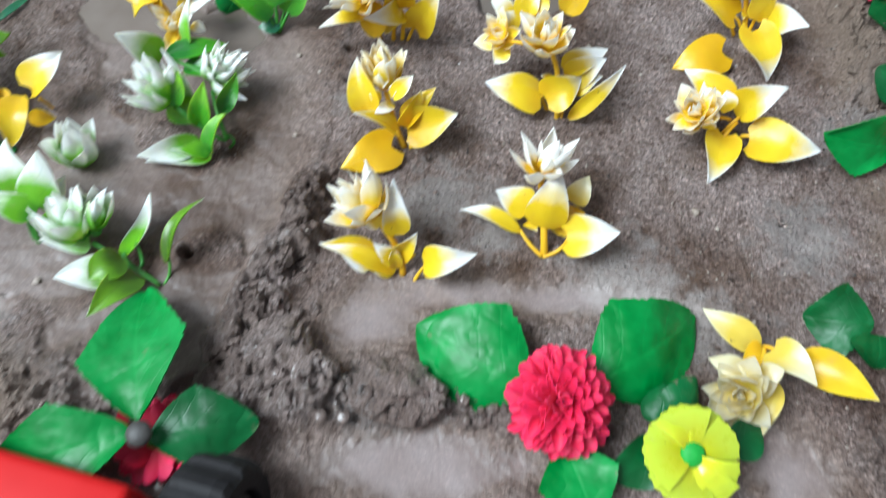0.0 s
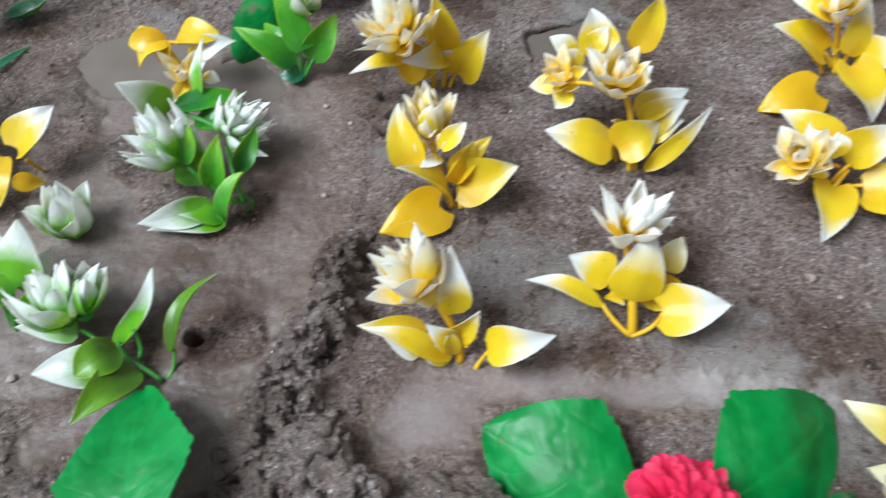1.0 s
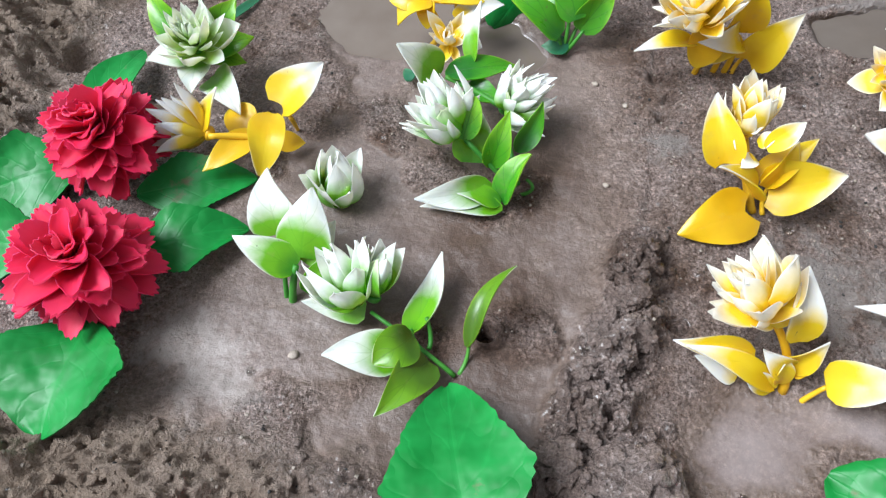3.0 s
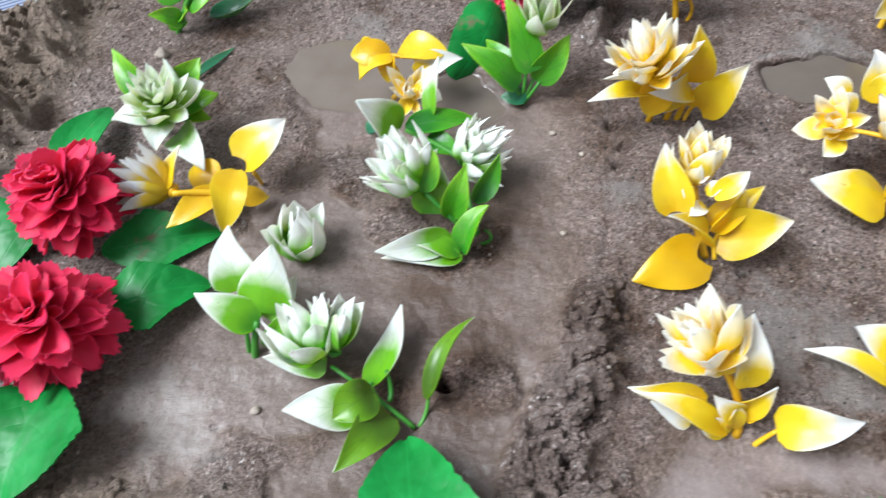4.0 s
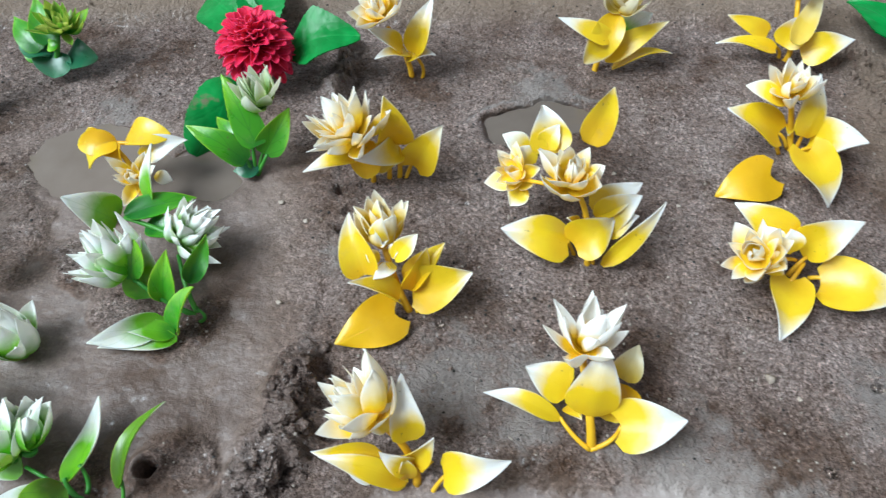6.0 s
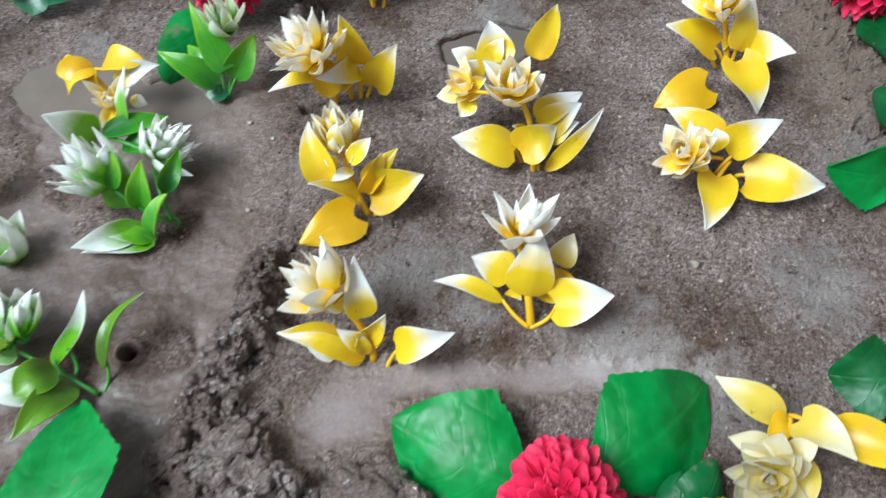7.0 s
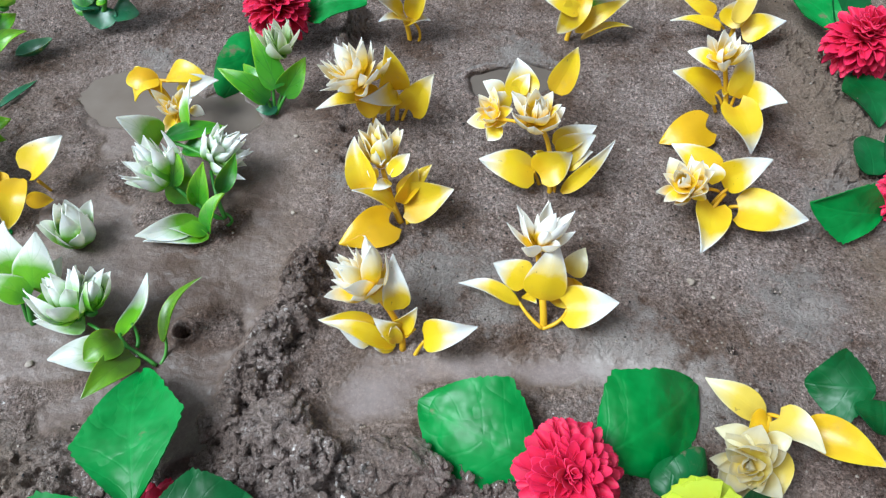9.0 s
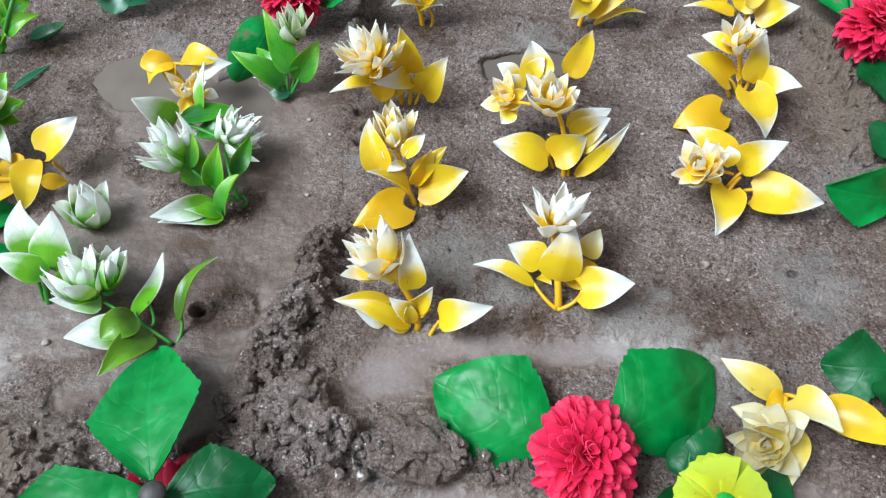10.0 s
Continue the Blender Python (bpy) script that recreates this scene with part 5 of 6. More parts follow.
p = thing("amber_sprig", (-0.1724, 0.3663, 0.0000), "amber plastic sprig with cupped leaves beside a puddle", CAT, YELLOWS)
stem(p, (-0.1690, 0.3580, 0.0000), (-0.1640, 0.3550, 0.0140), (-0.1700, 0.3600, 0.0240), r=0.0014, mat=STEMY)
stem(p, (-0.1700, 0.3630, 0.0240), (-0.1590, 0.3620, 0.0240), (-0.1500, 0.3650, 0.0220), r=0.0010, mat=STEMY)
leaf(p, (-0.1690, 0.3630, 0.0260), (-0.1890, 0.3610, 0.0250), 0.0137, AMBER, roll=-25, bend=0.12, shape="oval")
leaf(p, (-0.1710, 0.3640, 0.0260), (-0.1850, 0.3530, 0.0170), 0.0167, AMBER, roll=10, bend=0.2, shape="heart", shift=0.3)
leaf(p, (-0.1690, 0.3630, 0.0240), (-0.1700, 0.3530, 0.0150), 0.0098, AMBER, roll=20, bend=0.2, shape="oval")
leaf(p, (-0.1660, 0.3680, 0.0220), (-0.1410, 0.3630, 0.0280), 0.0167, AMBER, roll=-15, bend=0.15, shape="oval", shift=0.35)
leaf(p, (-0.1810, 0.3670, 0.0260), (-0.1830, 0.3690, 0.0300), 0.0065, AMBER, roll=0, shape="oval")
leaf(p, (-0.1560, 0.3590, 0.0200), (-0.1330, 0.3620, 0.0250), 0.0162, YELLOW, roll=15, shift=0.45, label="white leaf tip")
leaf(p, (-0.1540, 0.3560, 0.0180), (-0.1490, 0.3640, 0.0260), 0.0114, YELLOW, roll=15, shift=0.2)
head(p, (-0.1580, 0.3440, 0.0150), (0.05, -0.30, 0.80), 0.0153, [(6, 70, 1.0, "sliver", 0.0), (6, 46, 0.8, "sliver", 0.05), (5, 20, 0.7, "sliver", 0.1)], SNOW, STEMY, seed=41, jitter=0.25)
leaf(p, (-0.1510, 0.3500, 0.0120), (-0.1420, 0.3470, 0.0100), 0.0076, SNOW, shape="cusp", shift=0.4)

p = thing("lime_sprig", (-0.1018, 0.3566, 0.0000), "bright green plastic sprig with pale flower, planted in puddle edge", CAT, WHITES)
for a in (((-0.1058, 0.3613, 0.0100)), ((-0.1005, 0.3668, 0.0200)), ((-0.0934, 0.3612, 0.0120)), ((-0.0960, 0.3664, 0.0120))):
    stem(p, (-0.1026, 0.3582, -0.0030), (Vector(a) + Vector((-0.1017, 0.3554, 0.0000))) / 2, a, mat=STEMG)
leaf(p, (-0.1046, 0.3583, 0.0100), (-0.1341, 0.3708, 0.0258), 0.0175, LIME, roll=10, shift=0.0, bend=0.12)
leaf(p, (-0.0973, 0.3612, 0.0180), (-0.1131, 0.3896, 0.0440), 0.0185, LIME, roll=5, shift=0.05, fold=-0.1, cup=0)
leaf(p, (-0.0955, 0.3613, 0.0120), (-0.0805, 0.3790, 0.0275), 0.018, LIME, roll=30, shift=0.05, cup=0.1)
leaf(p, (-0.1077, 0.3670, 0.0140), (-0.1222, 0.3853, 0.0180), 0.012, LIME, roll=0, shift=0.0)
leaf(p, (-0.0997, 0.3577, 0.0040), (-0.1132, 0.3575, 0.0040), 0.010, TEAL, roll=0, shape="lance")
head(p, (-0.0945, 0.3790, 0.0290), (-0.05, 0.12, 0.95), 0.0200, [(7, 44, 1.0, "cusp", 0.0), (6, 30, 1.0, "sliver", 0.05), (4, 12, 0.95, "sliver", 0.1)], two_tone("pale_lime_petal_plastic", (0.22, 0.45, 0.03), (0.88, 0.88, 0.66), 0.45, 0.95), STEMG, seed=43)

# plants against the left bank
p = thing("lime_lotus_sprig", (-0.2874, 0.3295, 0.0000), "lime green plastic sprig with white-edged rosette flower", CAT, WHITES)
stem(p, (-0.2853, 0.3243, -0.0030), (-0.2799, 0.3243, 0.0100), (-0.2721, 0.3187, 0.0240), r=0.0018, mat=STEMG)
leaf(p, (-0.2854, 0.3283, 0.0220), (-0.3039, 0.3478, 0.0340), 0.017, LIME, roll=-20, shift=0.2)
leaf(p, (-0.2708, 0.3325, 0.0220), (-0.2589, 0.3441, 0.0340), 0.018, LIME, roll=20, shift=0.2)
leaf(p, (-0.2683, 0.3286, 0.0180), (-0.2508, 0.3320, 0.0220), 0.016, LIME, roll=10, shift=0.1)
leaf(p, (-0.2715, 0.3285, 0.0140), (-0.2540, 0.3229, 0.0140), 0.014, LIME, roll=0, shift=0.1)
leaf(p, (-0.2778, 0.3149, 0.0240), (-0.2945, 0.3082, 0.0260), 0.018, GREENWHITE, roll=10, shift=0.25)
leaf(p, (-0.2724, 0.3131, 0.0220), (-0.2706, 0.2957, 0.0180), 0.018, GREENWHITE, roll=0, shift=0.35)
leaf(p, (-0.2669, 0.3131, 0.0140), (-0.2463, 0.2879, 0.0180), 0.020, GREENWHITE, roll=0, shift=0.2)
head(p, (-0.2722, 0.3175, 0.0260), (0.0, 0.02, 0.95), 0.0215, [(7, 76, 1.0, "cusp", 0.0), (9, 62, 0.9, "sliver", 0.05), (9, 48, 0.82, "sliver", 0.1), (8, 34, 0.7, "sliver", 0.15), (6, 18, 0.55, "sliver", 0.2)],
     two_tone("rosette_petal_plastic", (0.32, 0.56, 0.05), (0.82, 0.86, 0.70), 0.44, 0.86), STEMG, seed=45)

p = thing("yellow_sprig", (-0.2425, 0.2815, -0.0000), "yellow plastic sprig with white daisy-like head facing sideways", CAT, YELLOWS)
stem(p, (-0.2314, 0.2769, 0.0120), (-0.2427, 0.2746, 0.0160), (-0.2543, 0.2699, 0.0200), r=0.0016, mat=STEMY)
stem(p, (-0.2310, 0.2752, 0.0120), (-0.2346, 0.2752, 0.0060), (-0.2395, 0.2774, -0.0030), r=0.0016, mat=STEMY)
stem(p, (-0.2236, 0.2894, 0.0140), (-0.2240, 0.2924, 0.0060), (-0.2248, 0.2955, -0.0020), mat=STEMY)
leaf(p, (-0.2280, 0.2937, 0.0170), (-0.2100, 0.3091, 0.0300), 0.023, YELLOW, roll=-10, shift=0.1, lobe=0.1)
leaf(p, (-0.2362, 0.2790, 0.0140), (-0.2561, 0.2577, 0.0100), 0.013, AMBER, roll=0, shape="lance")
leaf(p, (-0.2281, 0.2837, 0.0220), (-0.2292, 0.2559, 0.0140), 0.018, YELLOW, roll=-10, shift=-0.35, shape="oval", bend=0.25)
leaf(p, (-0.2290, 0.2779, 0.0100), (-0.2177, 0.2836, 0.0040), 0.010, AMBER, roll=0, shape="lance")
leaf(p, (-0.2407, 0.2847, 0.0100), (-0.2543, 0.2941, 0.0120), 0.016, AMBER, roll=0, shape="oval")
leaf(p, (-0.2576, 0.2723, 0.0200), (-0.2539, 0.2900, 0.0300), 0.011, YELLOW, roll=-20, shift=-0.1, shape="lance")
head(p, (-0.2561, 0.2736, 0.0180), (-0.85, -0.05, 0.32), 0.0235, [(8, 44, 1.0, "narrow", 0.0), (8, 30, 1.0, "narrow", 0.03), (7, 16, 0.95, "narrow", 0.06)],
     two_tone("daisy_petal_plastic", (0.80, 0.50, 0.02), WHITE, 0.55, 0.78), STEMY, seed=47)

p = thing("lime_sprig", (-0.3016, 0.4052, 0.0000), "light green plastic sprig with pale tips against the bank", CAT, WHITES)
stem(p, (-0.3032, 0.4058, -0.0030), (-0.2952, 0.4067, 0.0120), (-0.2797, 0.4155, 0.0360), r=0.0016, mat=STEMG)
leaf(p, (-0.2959, 0.4042, 0.0100), (-0.3104, 0.3965, 0.0180), 0.013, LIME, roll=-15, shift=0.15, bend=0.12)
leaf(p, (-0.2952, 0.4067, 0.0120), (-0.2899, 0.4042, 0.0160), 0.014, LIME, roll=0, shift=0.1)
leaf(p, (-0.2927, 0.4092, 0.0160), (-0.2692, 0.4157, 0.0240), 0.014, LIME, roll=20, shift=0.35, bend=0.15)
leaf(p, (-0.2968, 0.4092, 0.0180), (-0.3091, 0.4239, 0.0320), 0.020, LIME, roll=-15, shift=0.2)
leaf(p, (-0.2934, 0.4117, 0.0200), (-0.2957, 0.4249, 0.0440), 0.014, LIME, roll=10, shift=0.25, shape="lance")
leaf(p, (-0.2884, 0.4167, 0.0240), (-0.2785, 0.4298, 0.0260), 0.016, LIME, roll=10, shift=0.1)
leaf(p, (-0.2984, 0.4040, 0.0040), (-0.3035, 0.4092, 0.0120), 0.012, LIME, roll=0, shift=0.1)
head(p, (-0.2818, 0.4263, 0.0340), (0.0, 0.25, 0.9), 0.022, [(5, 34, 1.0, "cusp", 0.0), (5, 20, 1.0, "sliver", 0.05), (4, 8, 0.95, "sliver", 0.1)], BUDWHITE, STEMG, seed=49)

p = thing("fallen_leaf", (-0.2745, 0.4180, 0.0000), "dark green plastic leaf stuck edgeways in the mud", "artificial leaf")
leaf(p, (-0.2849, 0.4169, 0.0040), (-0.2585, 0.4224, 0.0100), 0.016, TEAL, roll=-30, shape="oval", bend=-0.15, cup=0.4)
p = thing("grass_blade", (-0.2728, 0.3797, 0.0000), "grey-green faded blade lying on the mud", "blade")
leaf(p, (-0.2804, 0.3661, 0.0010), (-0.2640, 0.3933, 0.0020), 0.005, TEAL, shape="lance", bend=0.05)

p = thing("dark_green_sprig", (-0.2368, 0.4523, 0.0000), "dark green plastic sprig with green rosette flower", CAT, WHITES)
stem(p, (-0.2387, 0.4545, -0.0030), (-0.2328, 0.4529, 0.0100), (-0.2257, 0.4555, 0.0260), r=0.0018, mat=STEMG)
leaf(p, (-0.2319, 0.4558, 0.0140), (-0.2344, 0.4434, 0.0040), 0.024, TEAL, roll=0, shape="oval", bend=0.1)
leaf(p, (-0.2267, 0.4526, 0.0120), (-0.2074, 0.4515, 0.0120), 0.022, TEAL, roll=-10, shape="diamond")
leaf(p, (-0.2346, 0.4532, 0.0140), (-0.2523, 0.4560, 0.0200), 0.018, TEAL, roll=20, shape="rhomb")
leaf(p, (-0.2381, 0.4535, 0.0180), (-0.2588, 0.4744, 0.0280), 0.018, LIME, roll=-10, shift=-0.15)
leaf(p, (-0.2468, 0.4563, 0.0080), (-0.2567, 0.4627, 0.0120), 0.008, LIME, roll=-10, shift=0.1)
leaf(p, (-0.2311, 0.4531, 0.0220), (-0.2409, 0.4787, 0.0360), 0.018, LIME, roll=0, shift=-0.2)
leaf(p, (-0.2263, 0.4518, 0.0220), (-0.2336, 0.4505, 0.0200), 0.010, LIME, shift=0.3, shape="petal")
head(p, (-0.2230, 0.4581, 0.0260), (0.1, 0.05, 0.95), 0.018, [(8, 74, 1.0, "sliver", 0.0), (8, 58, 0.9, "sliver", 0.05), (8, 42, 0.8, "sliver", 0.1), (6, 24, 0.65, "sliver", 0.15)], LIME, STEMG, seed=51)

# ---- red flowers round the border ----
def red_flower(at, axis, radius, label, seed, leaves=(), rings=MUM):
    foot = (at[0], at[1], 0.0)
    p = thing("red_flower", foot, label, CAT, REDS)
    stem(p, (at[0], at[1], -0.004), (at[0], at[1], at[2] * 0.4), (at[0], at[1], at[2]), r=0.002, mat=STEMG)
    head(p, at, axis, radius, rings, RED, STEMG, seed=seed, jitter=0.17, cup=0.3)
    for a, b, w, m, more in leaves:
        leaf(p, a, b, w, m, teeth=17, rows=39, half=4, ripple=0.03, thick=0.0007, **more)
    return p


red_flower((0.0522, 0.1150, 0.0160), (-0.05, -0.25, 0.95), 0.0222, "crimson artificial chrysanthemum with two broad green leaves", 61, [
    ((0.0400, 0.1230, 0.0100), (-0.0090, 0.1560, 0.0030), 0.060, LEAF, dict(shape="rhomb", roll=-4, bend=0.10, cup=-0.1, fold=-0.1, twist=0)),
    ((0.0670, 0.1240, 0.0120), (0.1220, 0.1620, 0.0060), 0.055, LEAF, dict(shape="rhomb", roll=4, bend=0.12, cup=-0.1, fold=-0.1, twist=0)),
    ((0.0547, 0.0994, 0.0060), (0.0643, 0.0695, 0.0020), 0.036, LEAF, dict(shape="rhomb", roll=0, bend=0.1)),
])
red_flower((-0.2802, 0.1993, 0.0200), (0.05, -0.1, 0.95), 0.0270, "crimson artificial chrysanthemum with notched muddy leaves", 63, [
    ((-0.2734, 0.2135, 0.0080), (-0.2306, 0.2346, 0.0060), 0.032, LEAF, dict(shape="rhomb", roll=-10, bend=0.1)),
    ((-0.2760, 0.1820, 0.0120), (-0.2770, 0.1370, 0.0060), 0.064, LEAF, dict(shape="rhomb", roll=5, bend=0.1, fold=0.15)),
    ((-0.3077, 0.2129, 0.0080), (-0.3544, 0.2197, 0.0040), 0.036, LEAF, dict(shape="rhomb", roll=0, bend=0.1)),
], CARNATION)
red_flower((-0.2955, 0.2612, 0.0220), (0.02, -0.12, 0.95), 0.0250, "crimson artificial chrysanthemum in front of the mud bank", 65, [
    ((-0.3198, 0.2851, 0.0080), (-0.3136, 0.3344, 0.0040), 0.022, LEAF, dict(shape="oval", roll=0, bend=0.1)),
    ((-0.3125, 0.2564, 0.0100), (-0.3580, 0.2394, 0.0060), 0.042, LEAF, dict(shape="rhomb", roll=0, bend=0.1)),
    ((-0.2853, 0.2477, 0.0040), (-0.2357, 0.2635, 0.0020), 0.030, LEAF, dict(shape="rhomb", roll=0, bend=0.06)),
], CARNATION)
red_flower((-0.1041, 0.4340, 0.0220), (0.0, -0.1, 0.95), 0.0225, "crimson artificial chrysanthemum with round wet green leaves", 67, [
    ((-0.0892, 0.4411, 0.0160), (-0.0440, 0.4330, 0.0300), 0.040, LEAF, dict(shape="rhomb", roll=-8, bend=0.12)),
    ((-0.1138, 0.4628, 0.0140), (-0.1476, 0.5069, 0.0160), 0.034, LEAF, dict(shape="round", roll=0, bend=0.1)),
    ((-0.1099, 0.4626, 0.0160), (-0.1035, 0.5136, 0.0200), 0.030, LEAF, dict(shape="round", roll=0, bend=0.1)),
    ((-0.1181, 0.4180, 0.0160), (-0.1390, 0.3761, -0.0020), 0.031, LEAF, dict(shape="round", roll=-30, bend=0.15, cup=-0.2)),
])
red_flower((0.2772, 0.3901, 0.0200), (-0.1, -0.1, 0.95), 0.0240, "crimson artificial chrysanthemum at the crusted edge", 69, [
    ((0.2774, 0.4130, 0.0120), (0.2516, 0.4609, 0.0180), 0.028, LEAF, dict(shape="rhomb", roll=0, bend=0.1)),
    ((0.2739, 0.4165, 0.0140), (0.3031, 0.4772, 0.0160), 0.030, DARKLEAF, dict(shape="rhomb", roll=0, bend=0.1)),
    ((0.2726, 0.3795, 0.0080), (0.2757, 0.3341, 0.0030), 0.034, DARKLEAF, dict(shape="rhomb", roll=0, bend=0.1)),
])
red_flower((0.2630, 0.2581, 0.0200), (-0.2, -0.1, 0.95), 0.0240, "crimson artificial chrysanthemum with wide glossy leaf", 71, [
    ((0.2420, 0.2565, 0.0120), (0.1996, 0.2569, 0.0220), 0.036, LEAF, dict(shape="rhomb", roll=-35, bend=0.08)),
    ((0.2505, 0.2875, 0.0100), (0.2536, 0.3153, 0.0120), 0.022, DARKLEAF, dict(shape="oval", roll=0, bend=0.1)),
    ((0.2650, 0.2872, 0.0100), (0.2740, 0.3197, 0.0120), 0.022, DARKLEAF, dict(shape="oval", roll=0, bend=0.1)),
])
red_flower((0.2263, 0.1432, 0.0180), (-0.2, -0.1, 0.95), 0.0230, "crimson artificial chrysanthemum with dark wet leaf", 73, [
    ((0.1998, 0.1547, 0.0100), (0.1734, 0.1630, 0.0010), 0.036, DARKLEAF, dict(shape="rhomb", roll=0, bend=0.1)),
    ((0.2015, 0.1500, 0.0080), (0.1990, 0.1363, 0.0020), 0.028, DARKLEAF, dict(shape="oval", roll=0, bend=0.1)),
])

# the flower that lies face down, its leaves and knob upwards
p = thing("red_flower", (-0.1190, 0.1000, 0.0), "red artificial flower lying face down under broad green leaves", CAT, REDS)
head(p, (-0.1190, 0.1010, 0.010), (0.0, 0.05, -0.95), 0.0185, BLOOM[:3], RED, STEMG, seed=75, cup=0.25)
for a, b, w, more in (
    ((-0.1211, 0.1040, 0.0260), (-0.1373, 0.1699, 0.0080), 0.049, dict(shape="rhomb", roll=0, bend=0.10)),
    ((-0.1230, 0.0994, 0.0240), (-0.1848, 0.0841, 0.0140), 0.040, dict(shape="rhomb", roll=10, bend=0.10)),
    ((-0.1173, 0.0982, 0.0200), (-0.0755, 0.1067, 0.0120), 0.036, dict(shape="rhomb", roll=-25, bend=0.12)),
):
    leaf(p, a, b, w, DARKLEAF if w < 0.038 else LEAF, teeth=17, rows=39, half=4, ripple=0.03, thick=0.0007, **more)
part("knob", cup_mesh(Vector((-0.1183, 0.0973, 0.0290)), (0, -0.2, 1), 0.0055, HUBGREY), p, "dark grey moulded knob")

# ---- lemon flower with its oval leaves ----
p = thing("lemon_flower", (0.1074, 0.0964, 0.0000), "lemon yellow artificial flower with green button centre", CAT)
at = (0.1019, 0.0922, 0.0220)
stem(p, (at[0], at[1], -0.004), (at[0], at[1], 0.01), at, r=0.002, mat=STEMG)
head(p, at, (0.02, -0.35, 0.9), 0.0205, [(6, 84, 1.0, "pleated", 0.0), (5, 74, 0.96, "pleated", 0.04)], LEMON, STEMG, seed=77, jitter=0.04, cup=0.12)
part("button", cup_mesh(Vector(at) + Vector((0, -0.001, 0.003)), (0.02, -0.35, 0.9), 0.0052, BUTTON), p, "round green button")
leaf(p, (0.0990, 0.1090, 0.0080), (0.1140, 0.1270, 0.0130), 0.0200, DARKLEAF, shape="oval", roll=10, cup=-0.3, bend=0.14)
leaf(p, (0.0950, 0.1080, 0.0080), (0.1000, 0.1250, 0.0100), 0.0170, DARKLEAF, shape="oval", roll=-10, cup=-0.3, bend=0.14)
leaf(p, (0.0966, 0.0985, 0.0100), (0.0732, 0.0859, 0.0040), 0.022, DARKLEAF, shape="oval", roll=0)
leaf(p, (0.1225, 0.0987, 0.0100), (0.1389, 0.1071, 0.0060), 0.018, DARKLEAF, shape="oval", roll=0)

# ---- toy parts at the near edge ----
def toy_wheel(toy, at, axis, radius, width):
    turn = Matrix.Translation(at) @ along(axis)
    bm = bmesh.new()
    segs, prof = 72, [(0.62, -0.5), (0.86, -0.5), (0.96, -0.42), (1.0, -0.25), (1.0, 0.25), (0.96, 0.42), (0.86, 0.5), (0.62, 0.5)]
    rings = []
    for k in range(segs):
        a = 2 * math.pi * k / segs
        lug = 1.0 if (k % 6) < 3 else 0.93
        rings.append([bm.verts.new((math.cos(a) * radius * r * (lug if r > 0.9 else 1), math.sin(a) * radius * r * (lug if r > 0.9 else 1), z * width)) for r, z in prof])
    for k in range(segs):
        for j in range(len(prof)):
            q, i = (k + 1) % segs, (j + 1) % len(prof)
            bm.faces.new((rings[k][j], rings[q][j], rings[q][i], rings[k][i]))
    bm.transform(turn)
    me = bpy.data.meshes.new("tyre")
    bm.to_mesh(me)
    bm.free()
    me.materials.append(RUBBER)
    tyre = part("tyre", me, toy, "black ribbed tyre", at)
    bm = bmesh.new()
    bmesh.ops.create_cone(bm, cap_ends=True, segments=32, radius1=radius * 0.63, radius2=radius * 0.5, depth=width * 0.8)
    bm.transform(turn)
    me = bpy.data.meshes.new("rim")
    bm.to_mesh(me)
    bm.free()
    me.materials.append(HUBGREY)
    part("rim", me, tyre, "dark grey rim")


def toy_body(toy, corner, size, turn, thick):
    """A red moulded body with rounded edges."""
    bm = bmesh.new()
    bmesh.ops.create_cube(bm, size=1)
    for v in bm.verts:
        v.co = Vector((v.co.x * size[0], v.co.y * size[1], v.co.z * thick))
    bmesh.ops.bevel(bm, geom=bm.edges[:], offset=0.004, segments=3, profile=0.5, affect="EDGES")
    bm.transform(Matrix.Translation(corner) @ pose(0, 0, 0, *turn))
    me = bpy.data.meshes.new("body")
    bm.to_mesh(me)
    bm.free()
    me.materials.append(REDPLASTIC)
    me.polygons.foreach_set("use_smooth", [True] * len(me.polygons))
    part("body", me, toy, "smooth red plastic body")


toy = thing("toy_tractor", (-0.1326, 0.0654, 0.0000), "red plastic toy tractor with black ribbed tyre on mud", "toy vehicle")
toy_wheel(toy, (-0.0873, 0.0663, 0.0160), (0.94, -0.25, 0.12), 0.026, 0.026)
toy_body(toy, (-0.1559, 0.0611, 0.0200), (0.075, 0.05, 0.030), (0, 0, -14), 0.030)

# ---- mat beyond the bank ----
def striped_mat():
    at = Vector((-0.425, 0.495, 0.005))
    p = thing("striped_mat", at, "blue-grey striped mat with a yellow band beyond the mud", "mat")
    for name, y0, y1, z, mat, label in (("cloth", -0.088, -0.03, 0.0, MATCLOTH, "grey-blue striped cloth"), ("band", -0.03, -0.020, 0.001, MATYELLOW, "yellow woven band"), ("field", -0.020, 0.30, 0.0, MATBLUE, "blue woven field")):
        bm = bmesh.new()
        bmesh.ops.create_cube(bm, size=1)
        bmesh.ops.subdivide_edges(bm, edges=bm.edges[:], cuts=6, use_grid_fill=True)
        for v in bm.verts:
            v.co = Vector((v.co.x * 0.5 - 0.19, y0 + (v.co.y + 0.5) * (y1 - y0), z + v.co.z * 0.008))
            v.co.z += 0.004 * noise.noise(v.co * 12)
            v.co += at
        me = bpy.data.meshes.new(name)
        bm.to_mesh(me)
        bm.free()
        me.materials.append(mat)
        part(name, me, p, label)
    p.rotation_euler = (0, 0, radians(34))


striped_mat()


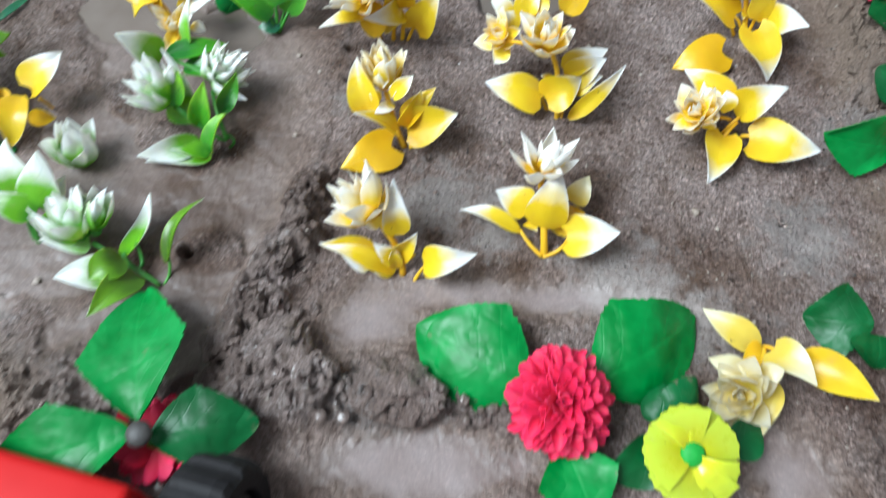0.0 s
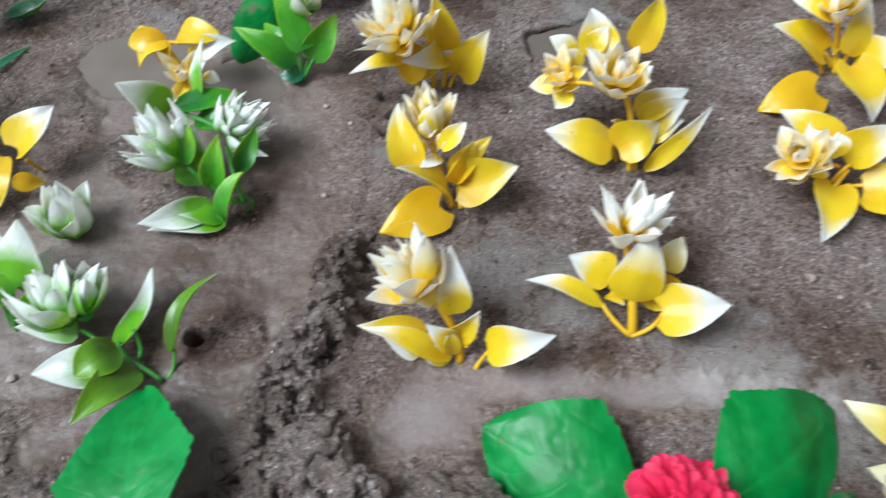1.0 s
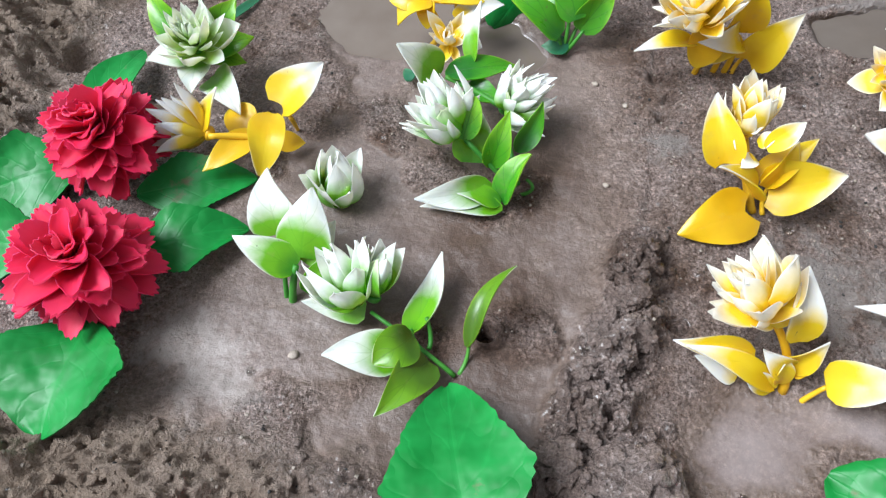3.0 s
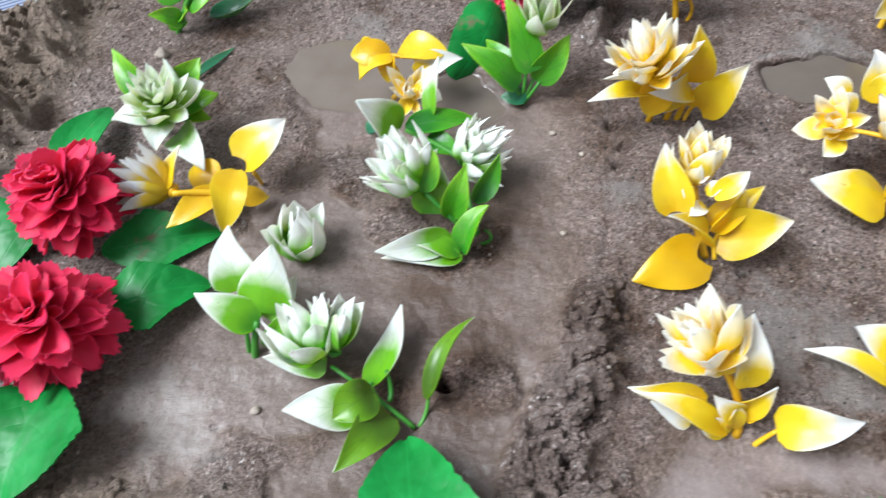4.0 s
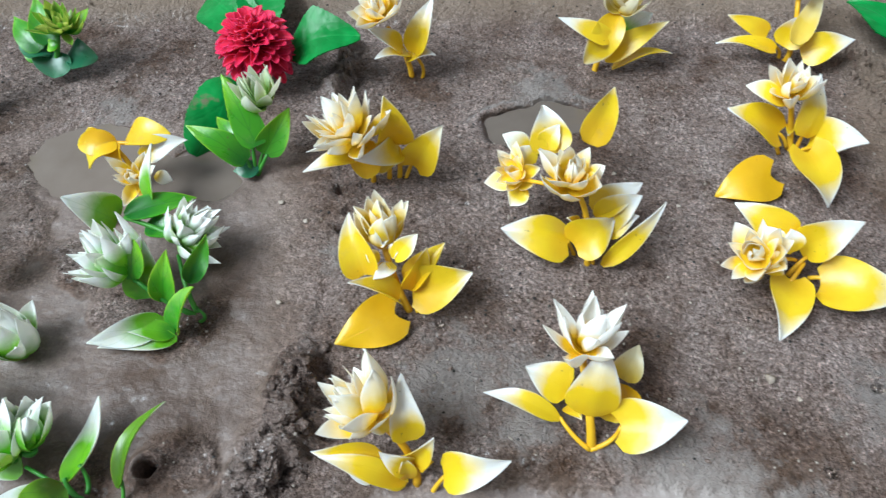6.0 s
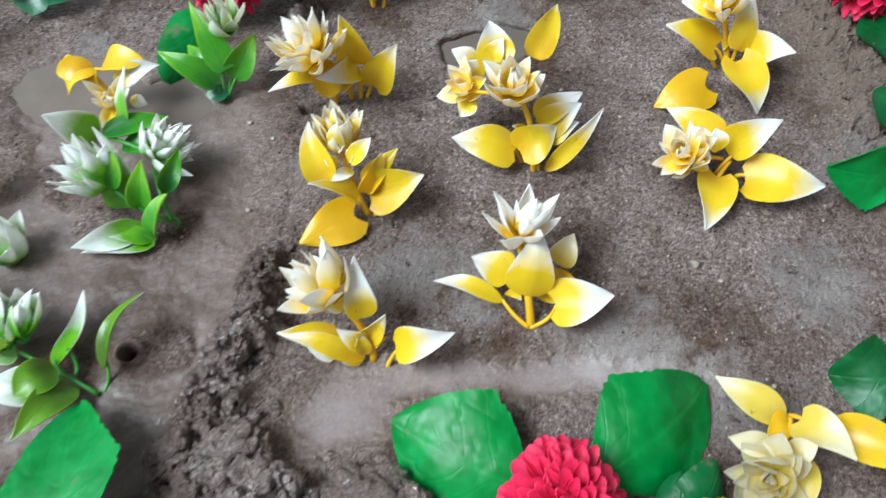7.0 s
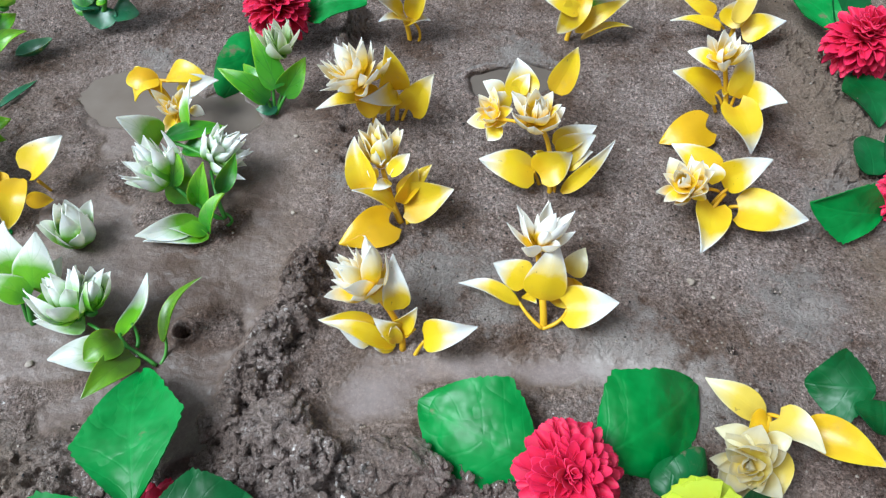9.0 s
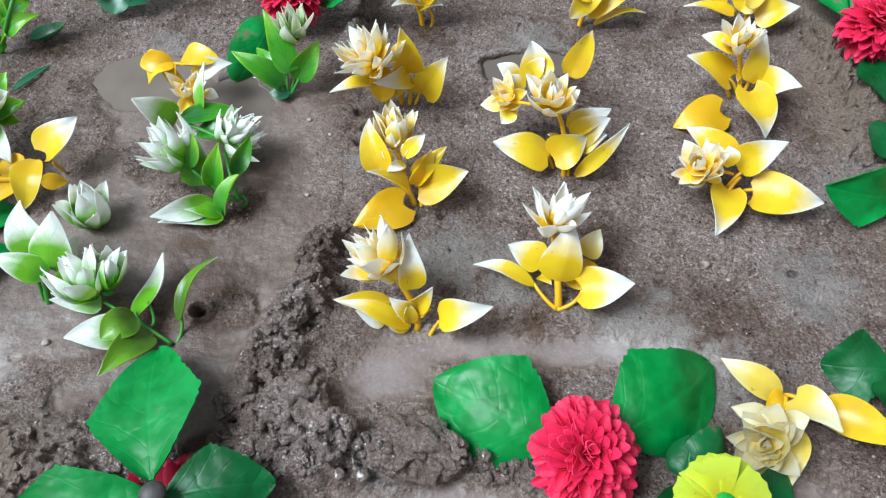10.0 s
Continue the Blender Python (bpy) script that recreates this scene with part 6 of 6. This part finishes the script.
# ---- pebbles, bubbles, crumbs ----
def lump(radius, seed, flat=0.7, subdiv=2):
    rnd = random.Random(seed)
    bm = bmesh.new()
    bmesh.ops.create_icosphere(bm, subdivisions=subdiv, radius=1)
    o = Vector((rnd.uniform(0, 50), rnd.uniform(0, 50), 0))
    for v in bm.verts:
        v.co *= 1 + 0.6 * noise.noise(v.co * 1.5 + o) + 0.3 * noise.noise(v.co * 3.7 + o)
        v.co.z *= flat
    bmesh.ops.scale(bm, vec=(radius, radius, radius), verts=bm.verts)
    me = bpy.data.meshes.new("pebble")
    bm.to_mesh(me)
    bm.free()
    me.polygons.foreach_set("use_smooth", [True] * len(me.polygons))
    return me


for k, (x, y, r) in enumerate(((0.133, 0.222, 0.0022), (-0.086, 0.336, 0.0016), (-0.081, 0.274, 0.0014), (-0.199, 0.181, 0.0020), (-0.072, 0.322, 0.0014), (0.143, 0.213, 0.0012), (0.090, 0.345, 0.0013), (0.118, 0.320, 0.0011), (-0.155, 0.312, 0.0013), (0.150, 0.160, 0.0012), (-0.305, 0.385, 0.0040))):
    me = lump(r, k)
    me.materials.append(STONE)
    ob = new("pebble", me)
    ob.location = (x, y, ground_height(x, y) + r * 0.25)
    tagged(ob, "small pale pebble pressed into the mud", "pebble", "pebbles in the mud")

for k, (x, y, r) in enumerate(((-0.006, 0.258, 0.0026), (0.177, 0.216, 0.0030), (0.145, 0.182, 0.0030), (0.052, 0.430, 0.0022), (-0.214, 0.173, 0.0019), (-0.166, 0.147, 0.0022), (-0.036, 0.146, 0.0018))):
    bm = bmesh.new()
    bmesh.ops.create_uvsphere(bm, u_segments=20, v_segments=12, radius=r)
    me = bpy.data.meshes.new("bubble")
    bm.to_mesh(me)
    bm.free()
    me.materials.append(BUBBLE)
    me.polygons.foreach_set("use_smooth", [True] * len(me.polygons))
    ob = new("bubble", me)
    ob.location = (x, y, ground_height(x, y) - r * 0.2)
    tagged(ob, "clear water bubble on the wet mud surface", "bubble", "bubbles on the mud")


def clod(x, y, radius, flat, seed):
    """A torn chunk of dug mud."""
    rnd = random.Random(seed)
    bm = bmesh.new()
    bmesh.ops.create_icosphere(bm, subdivisions=5, radius=1)
    o = Vector((rnd.uniform(0, 50), rnd.uniform(0, 50), rnd.uniform(0, 50)))
    for v in bm.verts:
        p = v.co.copy()
        crack = abs(noise.noise(p * 1.9 + o))
        v.co *= 1 + 0.42 * noise.noise(p * 1.2 + o) + 0.16 * noise.noise(p * 3.4 + o) - 0.34 * max(0.0, 0.12 - crack) / 0.12 + 0.07 * noise.noise(p * 9 + o) + 0.035 * noise.noise(p * 22 + o)
        v.co.z *= flat
    bmesh.ops.scale(bm, vec=(radius, radius, radius), verts=bm.verts)
    me = bpy.data.meshes.new("mud_clod")
    bm.to_mesh(me)
    bm.free()
    me.materials.append(MUD)
    me.attributes.new("wet", "FLOAT", "POINT").data.foreach_set("value", [0.75] * len(me.vertices))
    me.polygons.foreach_set("use_smooth", [True] * len(me.polygons))
    ob = new("mud_clod", me)
    ob.location = (x, y, max(0.0, ground_height(x, y)) * 0.9)
    ob.rotation_euler = (0, 0, rnd.uniform(0, 6.28))
    return tagged(ob, "torn wet clod of dark brown mud", "mud clod", "clods along the dug ridge")


for k, (x, y, r, flat) in enumerate(((-0.074, 0.142, 0.0175, 0.75), (-0.098, 0.146, 0.010, 0.75), (-0.054, 0.130, 0.010, 0.75), (-0.088, 0.122, 0.010, 0.7), (-0.066, 0.118, 0.007, 0.8), (-0.102, 0.128, 0.008, 0.8), (-0.020, 0.124, 0.017, 0.6), (-0.006, 0.121, 0.010, 0.6), (-0.078, 0.190, 0.007, 0.6), (-0.072, 0.215, 0.006, 0.7), (-0.150, 0.124, 0.012, 0.5), (0.206, 0.102, 0.010, 0.5))):
    clod(x, y, r, flat, k + 3)


def crumbs(count, name, label, place, low, high, seed, mat):
    """Loose crumbs of soil, in one mesh."""
    rnd = random.Random(seed)
    shapes = []
    for k in range(6):
        base = lump(1.0, seed + k, 0.75, 2 if high > 0.003 else 1)
        shapes.append(np.array([v.co[:] for v in base.vertices]))
    tri = np.array([p.vertices[:] for p in base.polygons])
    spots = [place(rnd) for _ in range(count)]
    xs, ys = np.array([s[0] for s in spots]), np.array([s[1] for s in spots])
    hs, dries, _, wets, slicks, _ = relief(xs, ys)
    hs = hs - 0.004 * (slicks > 0.35)
    if name == "mud_grains":
        wets = np.array([rnd.uniform(0, 0.3) for _ in xs]) * (1 - dries)
    verts, faces = [], []
    for k, (x, y, h) in enumerate(zip(xs, ys, hs)):
        r = low + (high - low) * rnd.random() ** 3
        co = shapes[k % 6]
        a = rnd.uniform(0, 6.28)
        c, s = math.cos(a) * r, math.sin(a) * r
        verts.append(np.stack([co[:, 0] * c - co[:, 1] * s + x, co[:, 0] * s + co[:, 1] * c + y, co[:, 2] * r * rnd.uniform(0.6, 1.1) + h + r * 0.2], -1))
        faces.append(tri + k * len(co))
    me = bpy.data.meshes.new(name)
    me.from_pydata(np.concatenate(verts).tolist(), [], np.concatenate(faces).tolist())
    me.materials.append(mat)
    me.polygons.foreach_set("use_smooth", [high > 0.003] * len(me.polygons))
    me.attributes.new("dry", "FLOAT", "POINT").data.foreach_set("value", np.repeat(dries, len(co)).astype(np.float32))
    me.attributes.new("wet", "FLOAT", "POINT").data.foreach_set("value", np.repeat(wets, len(co)).astype(np.float32))
    return tagged(new(name, me), label, "soil", kind="stuff")


def on_heaps(rnd):
    pts = RIDGES[rnd.choice((0, 0, 0, 1, 1, 2, 2, 3, 4, 4, 5))]
    i = rnd.randrange(len(pts) - 1)
    a, b, u = pts[i], pts[i + 1], rnd.random()
    w = 1.1 * (a[2] + u * (b[2] - a[2]))
    return a[0] + u * (b[0] - a[0]) + rnd.gauss(0, w * 0.6), a[1] + u * (b[1] - a[1]) + rnd.gauss(0, w * 0.6)


def anywhere(rnd):
    return rnd.uniform(-0.42, 0.34), rnd.uniform(0.07, 0.56)


crumbs(1700, "soil_crumbs", "brown crumbs of dug soil on the heaps", on_heaps, 0.0005, 0.0031, 5, MUD)
crumbs(4500, "mud_grains", "small wet grains of mud over the bed", anywhere, 0.0004, 0.0015, 9, MUD)
crumbs(9000, "grit", "fine pale grit scattered over the mud", anywhere, 0.0002, 0.0009, 6, GRIT)
crumbs(3500, "dark_grit", "fine dark grit scattered over the mud", anywhere, 0.0002, 0.0009, 8, HUBGREY)
